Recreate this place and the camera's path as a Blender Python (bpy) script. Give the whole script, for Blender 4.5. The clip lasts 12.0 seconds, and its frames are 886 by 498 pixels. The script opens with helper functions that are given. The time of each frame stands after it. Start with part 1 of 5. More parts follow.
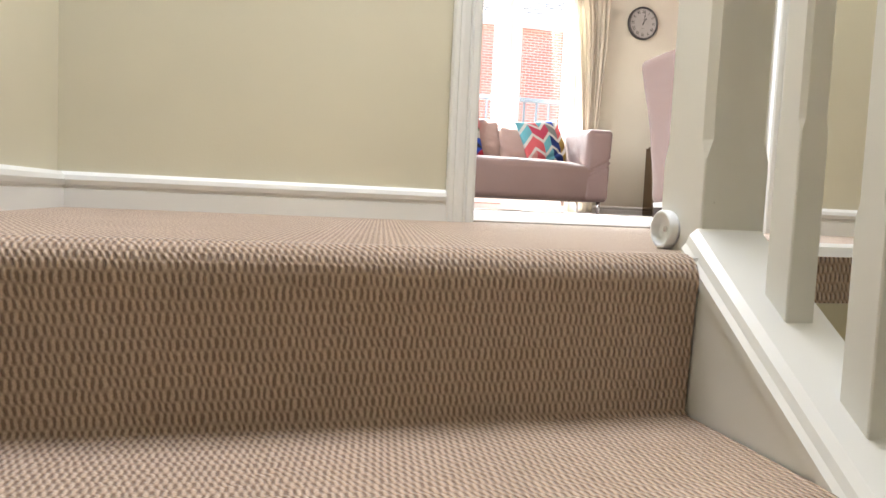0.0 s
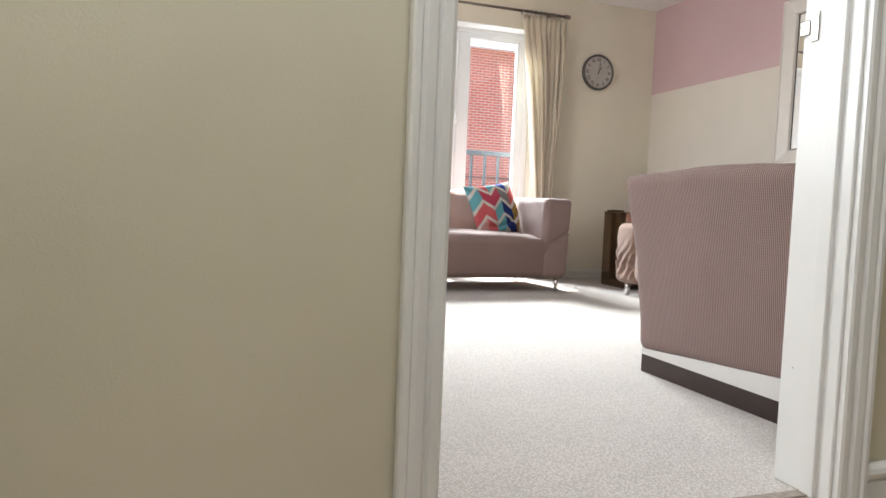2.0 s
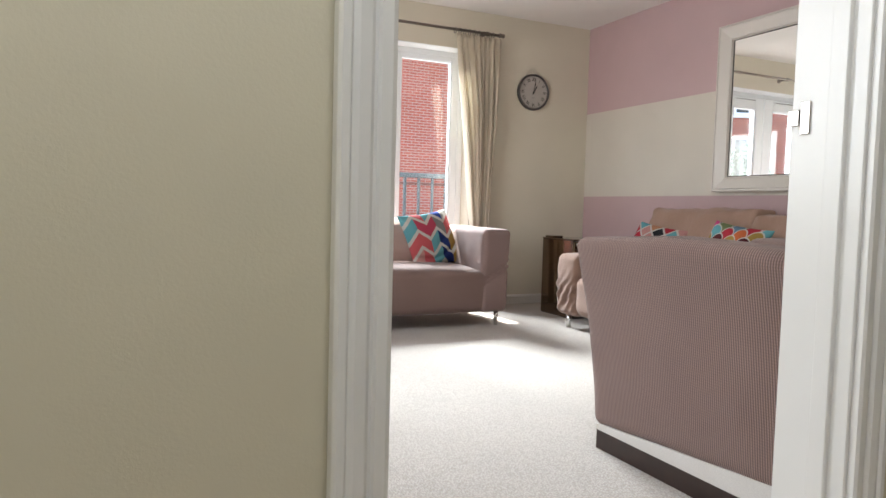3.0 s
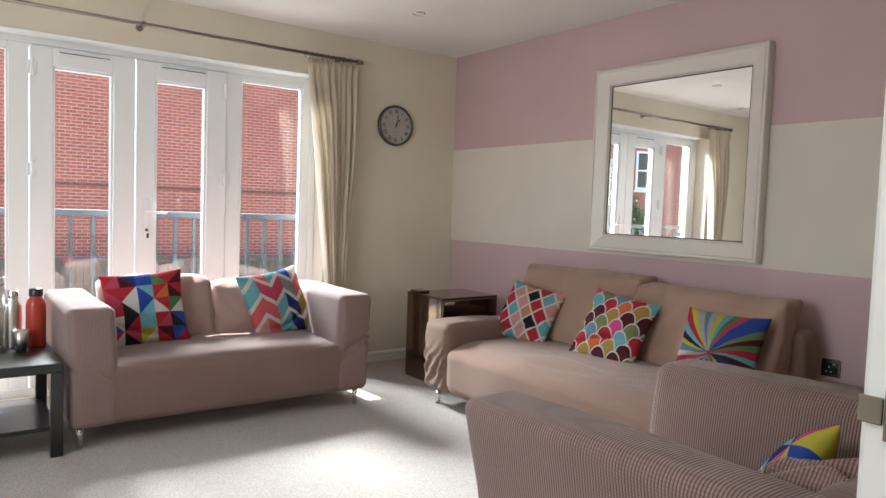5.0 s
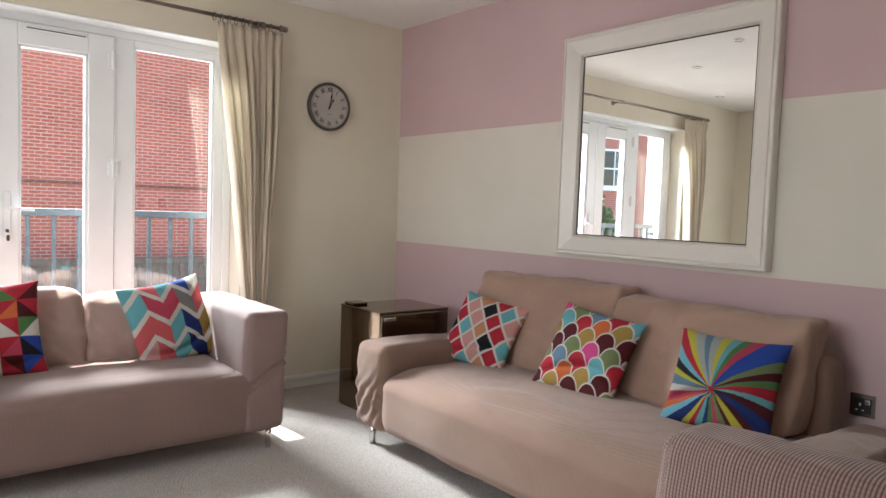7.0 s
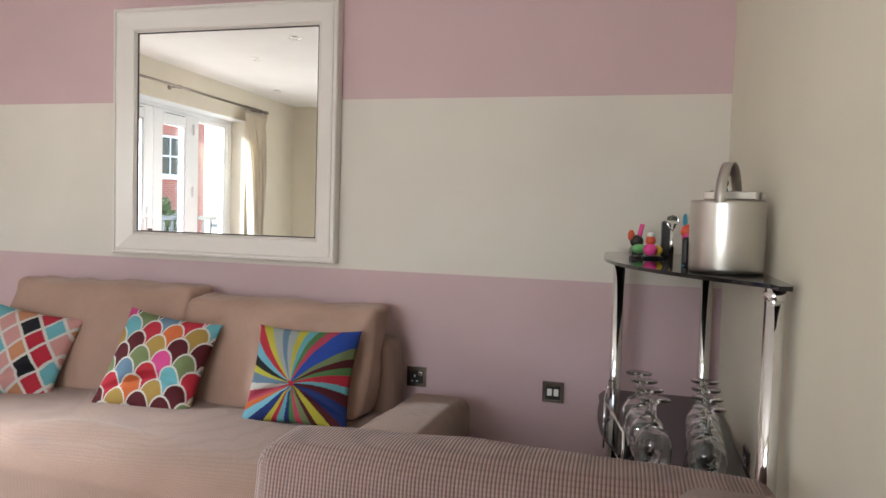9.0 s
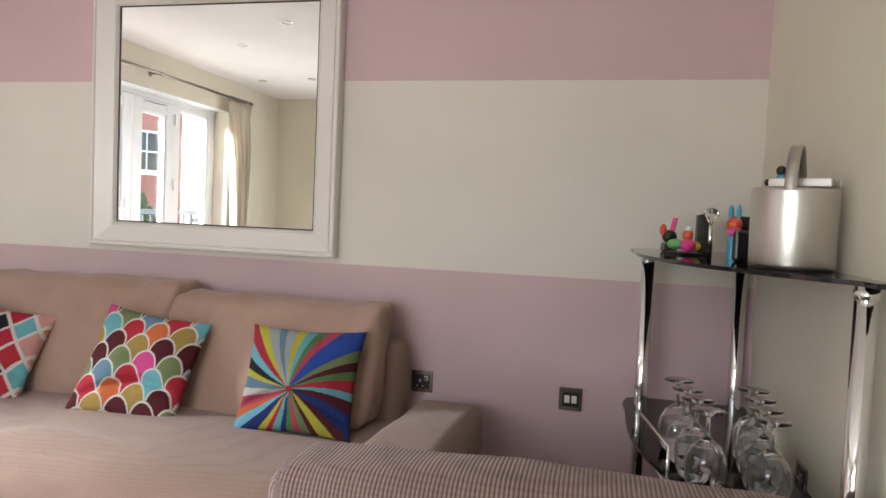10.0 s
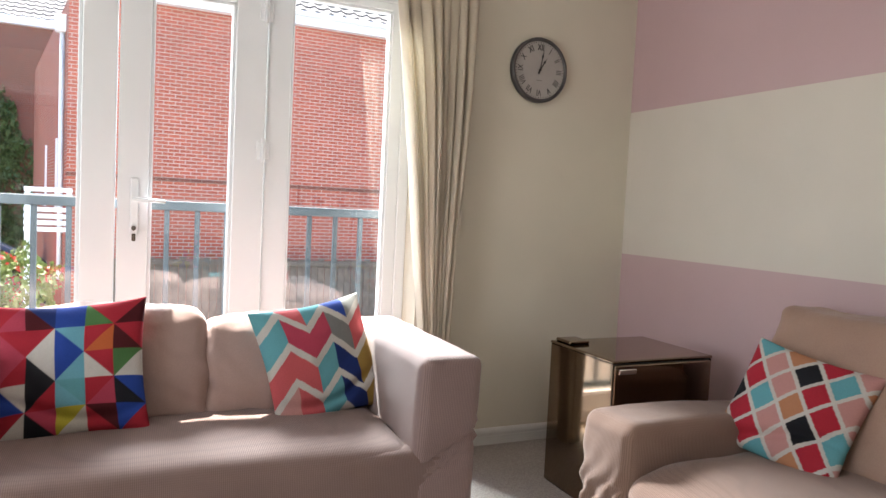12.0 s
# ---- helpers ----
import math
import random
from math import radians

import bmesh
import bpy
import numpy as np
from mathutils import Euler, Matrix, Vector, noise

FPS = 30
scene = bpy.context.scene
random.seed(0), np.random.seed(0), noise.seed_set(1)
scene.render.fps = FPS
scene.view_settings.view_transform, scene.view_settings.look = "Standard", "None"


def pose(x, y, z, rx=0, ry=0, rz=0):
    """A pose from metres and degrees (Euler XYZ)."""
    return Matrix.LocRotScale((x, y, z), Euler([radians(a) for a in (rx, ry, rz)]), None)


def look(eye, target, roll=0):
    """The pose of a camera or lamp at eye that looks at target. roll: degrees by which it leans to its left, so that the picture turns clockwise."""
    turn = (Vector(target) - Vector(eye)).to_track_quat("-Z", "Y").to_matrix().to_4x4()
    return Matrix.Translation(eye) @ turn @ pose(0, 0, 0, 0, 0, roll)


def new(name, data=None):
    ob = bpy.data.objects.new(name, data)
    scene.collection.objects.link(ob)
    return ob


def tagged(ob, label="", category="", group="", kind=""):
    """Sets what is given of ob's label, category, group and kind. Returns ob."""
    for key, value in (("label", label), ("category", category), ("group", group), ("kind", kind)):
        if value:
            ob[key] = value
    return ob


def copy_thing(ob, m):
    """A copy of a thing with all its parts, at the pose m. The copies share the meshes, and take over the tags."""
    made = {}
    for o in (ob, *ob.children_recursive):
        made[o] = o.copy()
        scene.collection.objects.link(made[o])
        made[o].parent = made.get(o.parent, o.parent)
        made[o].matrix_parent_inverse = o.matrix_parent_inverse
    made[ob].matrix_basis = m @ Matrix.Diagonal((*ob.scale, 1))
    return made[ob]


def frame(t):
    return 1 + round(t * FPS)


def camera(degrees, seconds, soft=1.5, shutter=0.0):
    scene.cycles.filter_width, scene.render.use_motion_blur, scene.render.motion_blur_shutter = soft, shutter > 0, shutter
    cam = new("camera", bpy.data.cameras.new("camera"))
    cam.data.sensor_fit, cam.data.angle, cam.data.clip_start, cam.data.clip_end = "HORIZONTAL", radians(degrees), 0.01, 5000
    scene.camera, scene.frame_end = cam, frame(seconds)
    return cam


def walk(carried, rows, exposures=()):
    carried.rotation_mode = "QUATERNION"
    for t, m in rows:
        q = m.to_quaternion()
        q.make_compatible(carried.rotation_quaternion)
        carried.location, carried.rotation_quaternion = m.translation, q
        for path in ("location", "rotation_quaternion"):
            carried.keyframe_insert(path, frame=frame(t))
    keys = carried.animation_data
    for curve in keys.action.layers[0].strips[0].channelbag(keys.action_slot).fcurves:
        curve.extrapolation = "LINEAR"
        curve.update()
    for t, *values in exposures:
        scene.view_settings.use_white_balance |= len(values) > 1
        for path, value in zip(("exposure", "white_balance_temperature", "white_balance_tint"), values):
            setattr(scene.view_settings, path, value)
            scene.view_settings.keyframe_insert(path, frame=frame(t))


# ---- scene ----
cam = camera(65.6, 12.0)
PATH = [
    (0, (0.165, 0.421, 0.049), (0.659, 2.354, -0.089), 2.6),
    (0.5, (0.201, 0.576, 0.175), (0.704, 2.507, 0.047), 1.9),
    (1, (0.255, 0.759, 0.288), (0.769, 2.688, 0.164), 1.7),
    (1.5, (0.256, 0.92, 0.44), (0.824, 2.833, 0.316), 1.6),
    (2, (0.3, 1.065, 0.569), (0.96, 2.949, 0.45), 2.3),
    (2.5, (0.334, 1.188, 0.694), (1.081, 3.04, 0.578), 1.8),
    (4.5, (0.602, 1.782, 1.089), (1.720, 3.43, 0.97), 2.2),
    (5, (0.694, 1.916, 1.18), (1.885, 3.515, 1.065), 2.0),
    (5.5, (0.816, 2.061, 1.177), (2.052, 3.629, 1.06), 2.2),
    (6, (0.949, 2.187, 1.178), (2.159, 3.776, 1.061), 2.4),
    (6.5, (1.103, 2.341, 1.174), (2.28, 3.954, 1.054), 2.5),
    (7, (1.274, 2.447, 1.169), (2.545, 3.987, 1.054), 2.0),
    (7.5, (1.307, 2.534, 1.209), (2.89, 3.75, 1.087), 1.6),
    (9.5, (1.405, 2.57, 1.175), (3.348, 3.032, 1.074), 2.1),
    (10, (1.522, 2.725, 1.151), (3.467, 3.178, 1.05), 2.4),
    (10.5, (1.615, 2.876, 1.126), (3.459, 3.644, 1.02), 2.7),
    (11, (1.66, 3.088, 1.172), (3.254, 4.288, 1.037), 2.5),
    (11.5, (1.643, 3.316, 1.141), (2.889, 4.876, 1.021), 2.9),
    (12, (1.764, 3.529, 1.119), (2.596, 5.344, 1.004), 2.8),
]
EXPOSURES = [(0, 3.55), (0.5, 3.1), (1.0, 2.95), (1.6, 2.7), (2.5, 2.45), (4.5, 2.12), (6.5, 2.2), (7.5, 2.42), (9.5, 2.68), (10.5, 2.6), (12, 2.35)]
walk(cam, [(t, look(eye, target, roll)) for t, eye, target, roll in PATH], EXPOSURES)

# ---- world, sun, large lights ----
SUN_EL, SUN_AZ = radians(60), radians(5)
world = bpy.data.worlds.new("sky")
scene.world = world
world.use_nodes = True
wn = world.node_tree
sky = wn.nodes.new("ShaderNodeTexSky")
sky.sky_type, sky.sun_disc = "NISHITA", False
sky.sun_elevation, sky.sun_rotation = SUN_EL, -SUN_AZ
wn.links.new(sky.outputs[0], wn.nodes["Background"].inputs[0])
wn.nodes["Background"].inputs[1].default_value = 0.15

sun = new("sun", bpy.data.lights.new("sun", "SUN"))
sun.data.energy, sun.data.angle, sun.data.color = 5.0, radians(0.6), (1.0, 0.965, 0.91)
sun.matrix_world = look((0, 0, 0), (math.sin(SUN_AZ) * math.cos(SUN_EL), -math.cos(SUN_AZ) * math.cos(SUN_EL), -math.sin(SUN_EL)))


def area_lamp(name, at, toward, w, h, watts, colour):
    ob = new(name, bpy.data.lights.new(name, "AREA"))
    ob.data.shape, ob.data.size, ob.data.size_y = "RECTANGLE", w, h
    ob.data.energy, ob.data.color = watts, colour
    ob.matrix_world = look(at, toward)
    return ob


area_lamp("sky_light_french_window", (2.45, 9.60, 3.50), (2.30, 3.00, 0.90), 2.5, 1.1, 600, (0.89, 0.965, 1.0))
area_lamp("sky_light_side_window", (-0.66, 4.10, 1.45), (2.0, 4.1, 1.2), 1.6, 1.2, 8, (0.97, 0.98, 1.0))
# added fill lamp over the stair head, stands for no known rooflight
area_lamp("landing_fill_light", (0.45, 1.45, 2.50), (0.45, 1.40, 0.0), 0.9, 0.9, 5.2, (0.97, 0.98, 1.0))

# ---- materials ----


def mat_base(name, rough=0.6, metal=0.0, spec=None):
    m = bpy.data.materials.new(name)
    m.use_nodes = True
    n, l = m.node_tree.nodes, m.node_tree.links
    b = n["Principled BSDF"]
    b.inputs["Roughness"].default_value, b.inputs["Metallic"].default_value = rough, metal
    if spec is not None:
        b.inputs["Specular IOR Level"].default_value = spec
    return m, n, l, b


def coords(n, l, kind="Object", scale=(1, 1, 1)):
    tc, mp = n.new("ShaderNodeTexCoord"), n.new("ShaderNodeMapping")
    mp.inputs["Scale"].default_value = scale
    l.new(tc.outputs[kind], mp.inputs[0])
    return mp.outputs[0]


def noise_tex(n, l, vec, scale, detail=4.0, rough=0.55):
    t = n.new("ShaderNodeTexNoise")
    t.inputs["Scale"].default_value, t.inputs["Detail"].default_value, t.inputs["Roughness"].default_value = scale, detail, rough
    if vec is not None:
        l.new(vec, t.inputs["Vector"])
    return t.outputs["Fac"]


def ramp(n, l, fac, stops):
    r = n.new("ShaderNodeValToRGB")
    el = r.color_ramp.elements
    el[0].position, el[0].color = stops[0][0], (*stops[0][1], 1)
    el[1].position, el[1].color = stops[-1][0], (*stops[-1][1], 1)
    for p, c in stops[1:-1]:
        e = el.new(p)
        e.color = (*c, 1)
    l.new(fac, r.inputs[0])
    return r.outputs[0]


def mixed(n, l, a, b, fac, mode="MIX"):
    m = n.new("ShaderNodeMix")
    m.data_type, m.blend_type = "RGBA", mode
    for sock, v in ((m.inputs["A"], a), (m.inputs["B"], b), (m.inputs["Factor"], fac)):
        if isinstance(v, (int, float)):
            sock.default_value = v
        elif isinstance(v, tuple):
            sock.default_value = (*v, 1)
        else:
            l.new(v, sock)
    return m.outputs["Result"]


def bump(n, l, b, height, strength, distance):
    k = n.new("ShaderNodeBump")
    k.inputs["Strength"].default_value, k.inputs["Distance"].default_value = strength, distance
    l.new(height, k.inputs["Height"])
    l.new(k.outputs[0], b.inputs["Normal"])
    return k


def paint(name, colour, rough=0.6, relief=0.12, blotch=0.06, grain=260, chips=0, chip_size=0.05):
    m, n, l, b = mat_base(name, rough)
    v = coords(n, l)
    big = noise_tex(n, l, v, 1.3, 3)
    fine = noise_tex(n, l, v, grain, 2)
    dark = tuple(c * (1 - blotch) for c in colour)
    lite = tuple(min(1, c * (1 + blotch * 0.6)) for c in colour)
    c = ramp(n, l, big, ((0.3, dark), (0.7, lite)))
    if chips:
        vo = n.new("ShaderNodeTexVoronoi")
        vo.inputs["Scale"].default_value = chips
        l.new(v, vo.inputs["Vector"])
        mask = ramp(n, l, vo.outputs["Distance"], ((0.0, (1, 1, 1)), (chip_size, (0, 0, 0))))
        pick = ramp(n, l, noise_tex(n, l, v, chips * 0.7, 1), ((0.52, (0, 0, 0)), (0.56, (1, 1, 1))))
        c = mixed(n, l, c, (0.16, 0.10, 0.06), mixed(n, l, mask, pick, 1.0, "MULTIPLY"))
    l.new(c, b.inputs["Base Color"])
    bump(n, l, b, fine, relief, 0.002)
    return m


def metal(name, colour, rough, streak=(1, 1, 60), amount=0.12):
    m, n, l, b = mat_base(name, rough, 1.0)
    v = coords(n, l, "Object", streak)
    f = noise_tex(n, l, v, 12, 4)
    l.new(ramp(n, l, f, ((0.25, tuple(c * (1 - amount) for c in colour)), (0.75, colour))), b.inputs["Base Color"])
    r = n.new("ShaderNodeMapRange")
    r.inputs["To Min"].default_value, r.inputs["To Max"].default_value = max(0.02, rough * 0.75), rough * 1.3
    l.new(f, r.inputs["Value"])
    l.new(r.outputs[0], b.inputs["Roughness"])
    return m


def carpet(name, colour, rib_scale=150, strength=0.9, jitter=0.55, gap=(0.55, 0.51, 0.47)):
    m, n, l, b = mat_base(name, 0.95, 0, 0.15)
    v = coords(n, l)
    vo = n.new("ShaderNodeTexVoronoi")
    vo.inputs["Scale"].default_value = rib_scale
    vo.inputs["Randomness"].default_value = jitter
    l.new(v, vo.inputs["Vector"])
    big = noise_tex(n, l, coords(n, l), 2.2, 5, 0.6)
    fib = noise_tex(n, l, coords(n, l), 420, 2)
    base = ramp(n, l, big, ((0.3, tuple(c * 0.88 for c in colour)), (0.7, colour)))
    # shade between the loops is put into the colour by gap
    loop = ramp(n, l, vo.outputs["Distance"], ((0.15, (1, 1, 1)), (0.62, gap)))
    c = mixed(n, l, base, loop, 0.75, "MULTIPLY")
    c = mixed(n, l, c, ramp(n, l, fib, ((0.3, (0.8, 0.8, 0.8)), (0.7, (1, 1, 1)))), 0.6, "MULTIPLY")
    l.new(c, b.inputs["Base Color"])
    k = bump(n, l, b, vo.outputs["Distance"], strength, 0.006)
    k.invert = True
    b.inputs["Sheen Weight"].default_value = 0.25
    return m


def loop_carpet(name, light, gap, wide=0.0070, tall=0.0120, lean=-0.45):
    """Staggered rows of leaning wool loops, counted along x and over the tread and the riser."""
    m, n, l, b = mat_base(name, 0.95, 0, 0.15)
    tc, sp = n.new("ShaderNodeTexCoord"), n.new("ShaderNodeSeparateXYZ")
    l.new(tc.outputs["Object"], sp.inputs[0])
    def calc(op, a, c=None, d=None):
        k = n.new("ShaderNodeMath")
        k.operation = op
        for i, v in enumerate((a, c, d)):
            if v is None:
                continue
            if isinstance(v, (int, float)):
                k.inputs[i].default_value = v
            else:
                l.new(v, k.inputs[i])
        return k.outputs[0]
    jit = calc("MULTIPLY_ADD", noise_tex(n, l, tc.outputs["Object"], 55, 3), 3.2, -1.6)
    v = calc("MULTIPLY", calc("ADD", sp.outputs[1], sp.outputs[2]), math.pi / tall)
    v = calc("ADD", v, jit)
    u = calc("MULTIPLY", sp.outputs[0], 2 * math.pi / wide)
    u = calc("ADD", calc("MULTIPLY_ADD", v, -lean, u), calc("MULTIPLY", jit, 1.5))
    h = calc("MULTIPLY", calc("COSINE", u), calc("COSINE", v))
    h = calc("MULTIPLY_ADD", h, 0.5, 0.5)
    big = noise_tex(n, l, tc.outputs["Object"], 3.0, 4, 0.6)
    fib = noise_tex(n, l, tc.outputs["Object"], 500, 2)
    # gap colour paints in the shade that lies between loops
    c = ramp(n, l, h, ((0.22, gap), (0.74, light)))
    c = mixed(n, l, c, ramp(n, l, big, ((0.3, (0.86, 0.84, 0.82)), (0.7, (1, 1, 1)))), 0.9, "MULTIPLY")
    c = mixed(n, l, c, ramp(n, l, fib, ((0.3, (0.74, 0.72, 0.70)), (0.7, (1, 1, 1)))), 0.7, "MULTIPLY")
    l.new(c, b.inputs["Base Color"])
    bump(n, l, b, h, 0.8, 0.004)
    b.inputs["Sheen Weight"].default_value, b.inputs["Sheen Roughness"].default_value = 0.35, 0.4
    return m


def ribbed_fabric(name, light, dark, period=0.0065, depth=0.5, cross=0.5):
    """Stretch cover: fine ribs side by side along the axis, broken up across it like a waffle."""
    m, n, l, b = mat_base(name, 0.9, 0, 0.2)
    tc = n.new("ShaderNodeTexCoord")
    # ribs are counted along the cloth, by a measure held in the mesh
    at, sp, cb = n.new("ShaderNodeAttribute"), n.new("ShaderNodeSeparateXYZ"), n.new("ShaderNodeCombineXYZ")
    at.attribute_name = "rib"
    l.new(tc.outputs["Object"], sp.inputs[0])
    l.new(at.outputs["Fac"], cb.inputs[0])
    l.new(sp.outputs[2], cb.inputs[2])
    def bands(direction, per, wander):
        w = n.new("ShaderNodeTexWave")
        w.wave_type, w.bands_direction = "BANDS", direction
        w.inputs["Scale"].default_value, w.inputs["Distortion"].default_value = 0.31416 / per, wander
        w.inputs["Detail"].default_value, w.inputs["Detail Scale"].default_value = 2, 3
        l.new(cb.outputs[0], w.inputs["Vector"])
        return w.outputs["Fac"]
    w = bands("X", period, 0.0)
    big = noise_tex(n, l, tc.outputs["Object"], 3.0, 4)
    c = ramp(n, l, w, ((0.12, dark), (0.62, light)))
    c = mixed(n, l, c, ramp(n, l, big, ((0.3, (0.86, 0.85, 0.85)), (0.7, (1, 1, 1)))), 0.8, "MULTIPLY")
    x = bands("Z", period * 1.05, 0.0)
    c = mixed(n, l, c, ramp(n, l, x, ((0.0, (0.62, 0.58, 0.58)), (0.45, (1, 1, 1)))), cross, "MULTIPLY")
    l.new(c, b.inputs["Base Color"])
    bump(n, l, b, w, depth, 0.003)
    b.inputs["Sheen Weight"].default_value = 0.2
    b.inputs["Sheen Roughness"].default_value = 0.5
    return m


def woven(name, colour, scale=320, rough=0.9, fold=0.0):
    m, n, l, b = mat_base(name, rough, 0, 0.2)
    v = coords(n, l)
    vo = noise_tex(n, l, v, scale, 2)
    big = noise_tex(n, l, v, 4, 3)
    c = ramp(n, l, big, ((0.3, tuple(k * 0.9 for k in colour)), (0.7, colour)))
    c = mixed(n, l, c, ramp(n, l, vo, ((0.3, (0.85, 0.85, 0.85)), (0.7, (1, 1, 1)))), 0.8, "MULTIPLY")
    l.new(c, b.inputs["Base Color"])
    k = bump(n, l, b, vo, 0.35, 0.002)
    if fold:
        w = n.new("ShaderNodeBump")
        w.inputs["Strength"].default_value, w.inputs["Distance"].default_value = fold, 0.03
        l.new(noise_tex(n, l, coords(n, l, "Object", (1, 1, 0.6)), 7.0, 3, 0.5), w.inputs["Height"])
        l.new(w.outputs[0], k.inputs["Normal"])
    b.inputs["Sheen Weight"].default_value = 0.2
    return m


def brick_wall(name, red, dark, mortar, axis):
    m, n, l, b = mat_base(name, 0.9, 0, 0.2)
    tc, sep, com = n.new("ShaderNodeTexCoord"), n.new("ShaderNodeSeparateXYZ"), n.new("ShaderNodeCombineXYZ")
    l.new(tc.outputs["Object"], sep.inputs[0])
    l.new(sep.outputs["XYZ".index(axis)], com.inputs[0])
    l.new(sep.outputs[2], com.inputs[1])
    t = n.new("ShaderNodeTexBrick")
    t.inputs["Scale"].default_value = 1.0
    t.inputs["Brick Width"].default_value, t.inputs["Row Height"].default_value = 0.225, 0.075
    t.inputs["Mortar Size"].default_value, t.inputs["Mortar Smooth"].default_value = 0.009, 0.2
    t.inputs["Color1"].default_value, t.inputs["Color2"].default_value = (*red, 1), (*dark, 1)
    t.inputs["Mortar"].default_value = (*mortar, 1)
    l.new(com.outputs[0], t.inputs["Vector"])
    big = noise_tex(n, l, tc.outputs["Object"], 0.5, 6, 0.65)
    c = mixed(n, l, t.outputs["Color"], ramp(n, l, big, ((0.3, (0.78, 0.75, 0.72)), (0.7, (1.05, 1.0, 1.0)))), 0.8, "MULTIPLY")
    l.new(c, b.inputs["Base Color"])
    k = bump(n, l, b, t.outputs["Fac"], 0.6, 0.01)
    k.invert = True
    return m


def tile_roof(name, colour):
    m, n, l, b = mat_base(name, 0.85)
    v = coords(n, l)
    f = noise_tex(n, l, v, 3, 6, 0.7)
    l.new(ramp(n, l, f, ((0.3, tuple(c * 0.7 for c in colour)), (0.7, colour))), b.inputs["Base Color"])
    return m


def pane_glass(name, tint=(1, 1, 1)):
    m = bpy.data.materials.new(name)
    m.use_nodes = True
    n, l = m.node_tree.nodes, m.node_tree.links
    n.remove(n["Principled BSDF"])
    tr, gl, lw, mx = n.new("ShaderNodeBsdfTransparent"), n.new("ShaderNodeBsdfGlossy"), n.new("ShaderNodeLayerWeight"), n.new("ShaderNodeMixShader")
    tr.inputs[0].default_value = (*tint, 1)
    gl.inputs["Roughness"].default_value = 0.01
    pw, ml = n.new("ShaderNodeMath"), n.new("ShaderNodeMath")
    pw.operation, pw.inputs[1].default_value = "POWER", 5.0
    ml.operation, ml.inputs[1].default_value, ml.inputs[2].default_value = "MULTIPLY_ADD", 0.90, 0.07
    lw.inputs["Blend"].default_value = 0.5
    l.new(lw.outputs["Facing"], pw.inputs[0])
    l.new(pw.outputs[0], ml.inputs[0])
    l.new(ml.outputs[0], mx.inputs[0])
    l.new(tr.outputs[0], mx.inputs[1])
    l.new(gl.outputs[0], mx.inputs[2])
    l.new(mx.outputs[0], n["Material Output"].inputs[0])
    return m


def attribute_fabric(name):
    """Printed cotton: its motif is held in the mesh as a colour layer."""
    m, n, l, b = mat_base(name, 0.9, 0, 0.2)
    a = n.new("ShaderNodeAttribute")
    a.attribute_name = "print"
    v = coords(n, l)
    f = noise_tex(n, l, v, 380, 2)
    c = mixed(n, l, a.outputs["Color"], ramp(n, l, f, ((0.3, (0.82, 0.82, 0.82)), (0.7, (1, 1, 1)))), 0.8, "MULTIPLY")
    l.new(c, b.inputs["Base Color"])
    bump(n, l, b, f, 0.3, 0.002)
    return m


def plain(name, colour, rough=0.5, metal_=0.0, wear=0.08, scale=30):
    m, n, l, b = mat_base(name, rough, metal_)
    v = coords(n, l)
    f = noise_tex(n, l, v, scale, 4)
    l.new(ramp(n, l, f, ((0.3, tuple(c * (1 - wear) for c in colour)), (0.7, colour))), b.inputs["Base Color"])
    return m


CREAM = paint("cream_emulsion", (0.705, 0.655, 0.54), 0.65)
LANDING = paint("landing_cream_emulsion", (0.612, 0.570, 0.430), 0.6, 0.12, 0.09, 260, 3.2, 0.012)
PINK = paint("dusty_pink_emulsion", (0.545, 0.390, 0.402), 0.65)
STONE = paint("pale_stone_emulsion", (0.65, 0.605, 0.54), 0.65)
CEIL = paint("white_ceiling_emulsion", (0.82, 0.80, 0.78), 0.8)
GLOSS = paint("white_gloss_paint", (0.75, 0.745, 0.71), 0.28, 0.05, 0.05, 90, 16, 0.045)
UPVC = paint("white_upvc", (0.79, 0.815, 0.83), 0.3, 0.02, 0.02, 60)
CARPET = carpet("cream_loop_carpet", (0.605, 0.560, 0.515), 140, 0.7)
STAIR_CARPET = loop_carpet("beige_rib_carpet", (0.66, 0.515, 0.405), (0.285, 0.198, 0.148))
COVER = ribbed_fabric("taupe_rib_cover", (0.252, 0.168, 0.144), (0.182, 0.118, 0.100), 0.005, 0.25, 0.25)
COVER_Y = ribbed_fabric("taupe_waffle_cover", (0.322, 0.216, 0.188), (0.130, 0.084, 0.072), 0.0072, 0.5, 0.4)
COVER_ARM = ribbed_fabric("taupe_rib_cover_arm", (0.296, 0.204, 0.184), (0.205, 0.138, 0.124), 0.0055, 0.3, 0.3)
COVER_TAN = ribbed_fabric("tan_rib_cover", (0.272, 0.170, 0.128), (0.200, 0.123, 0.091), 0.0055, 0.25, 0.25)
TAN = woven("tan_cotton_cover", (0.392, 0.252, 0.193), 320, 0.9, 0.6)
TAUPE = woven("taupe_cotton_cover", (0.40, 0.275, 0.24), 320, 0.9, 0.5)
CURTAIN = woven("cream_curtain_cloth", (0.70, 0.62, 0.50), 240)
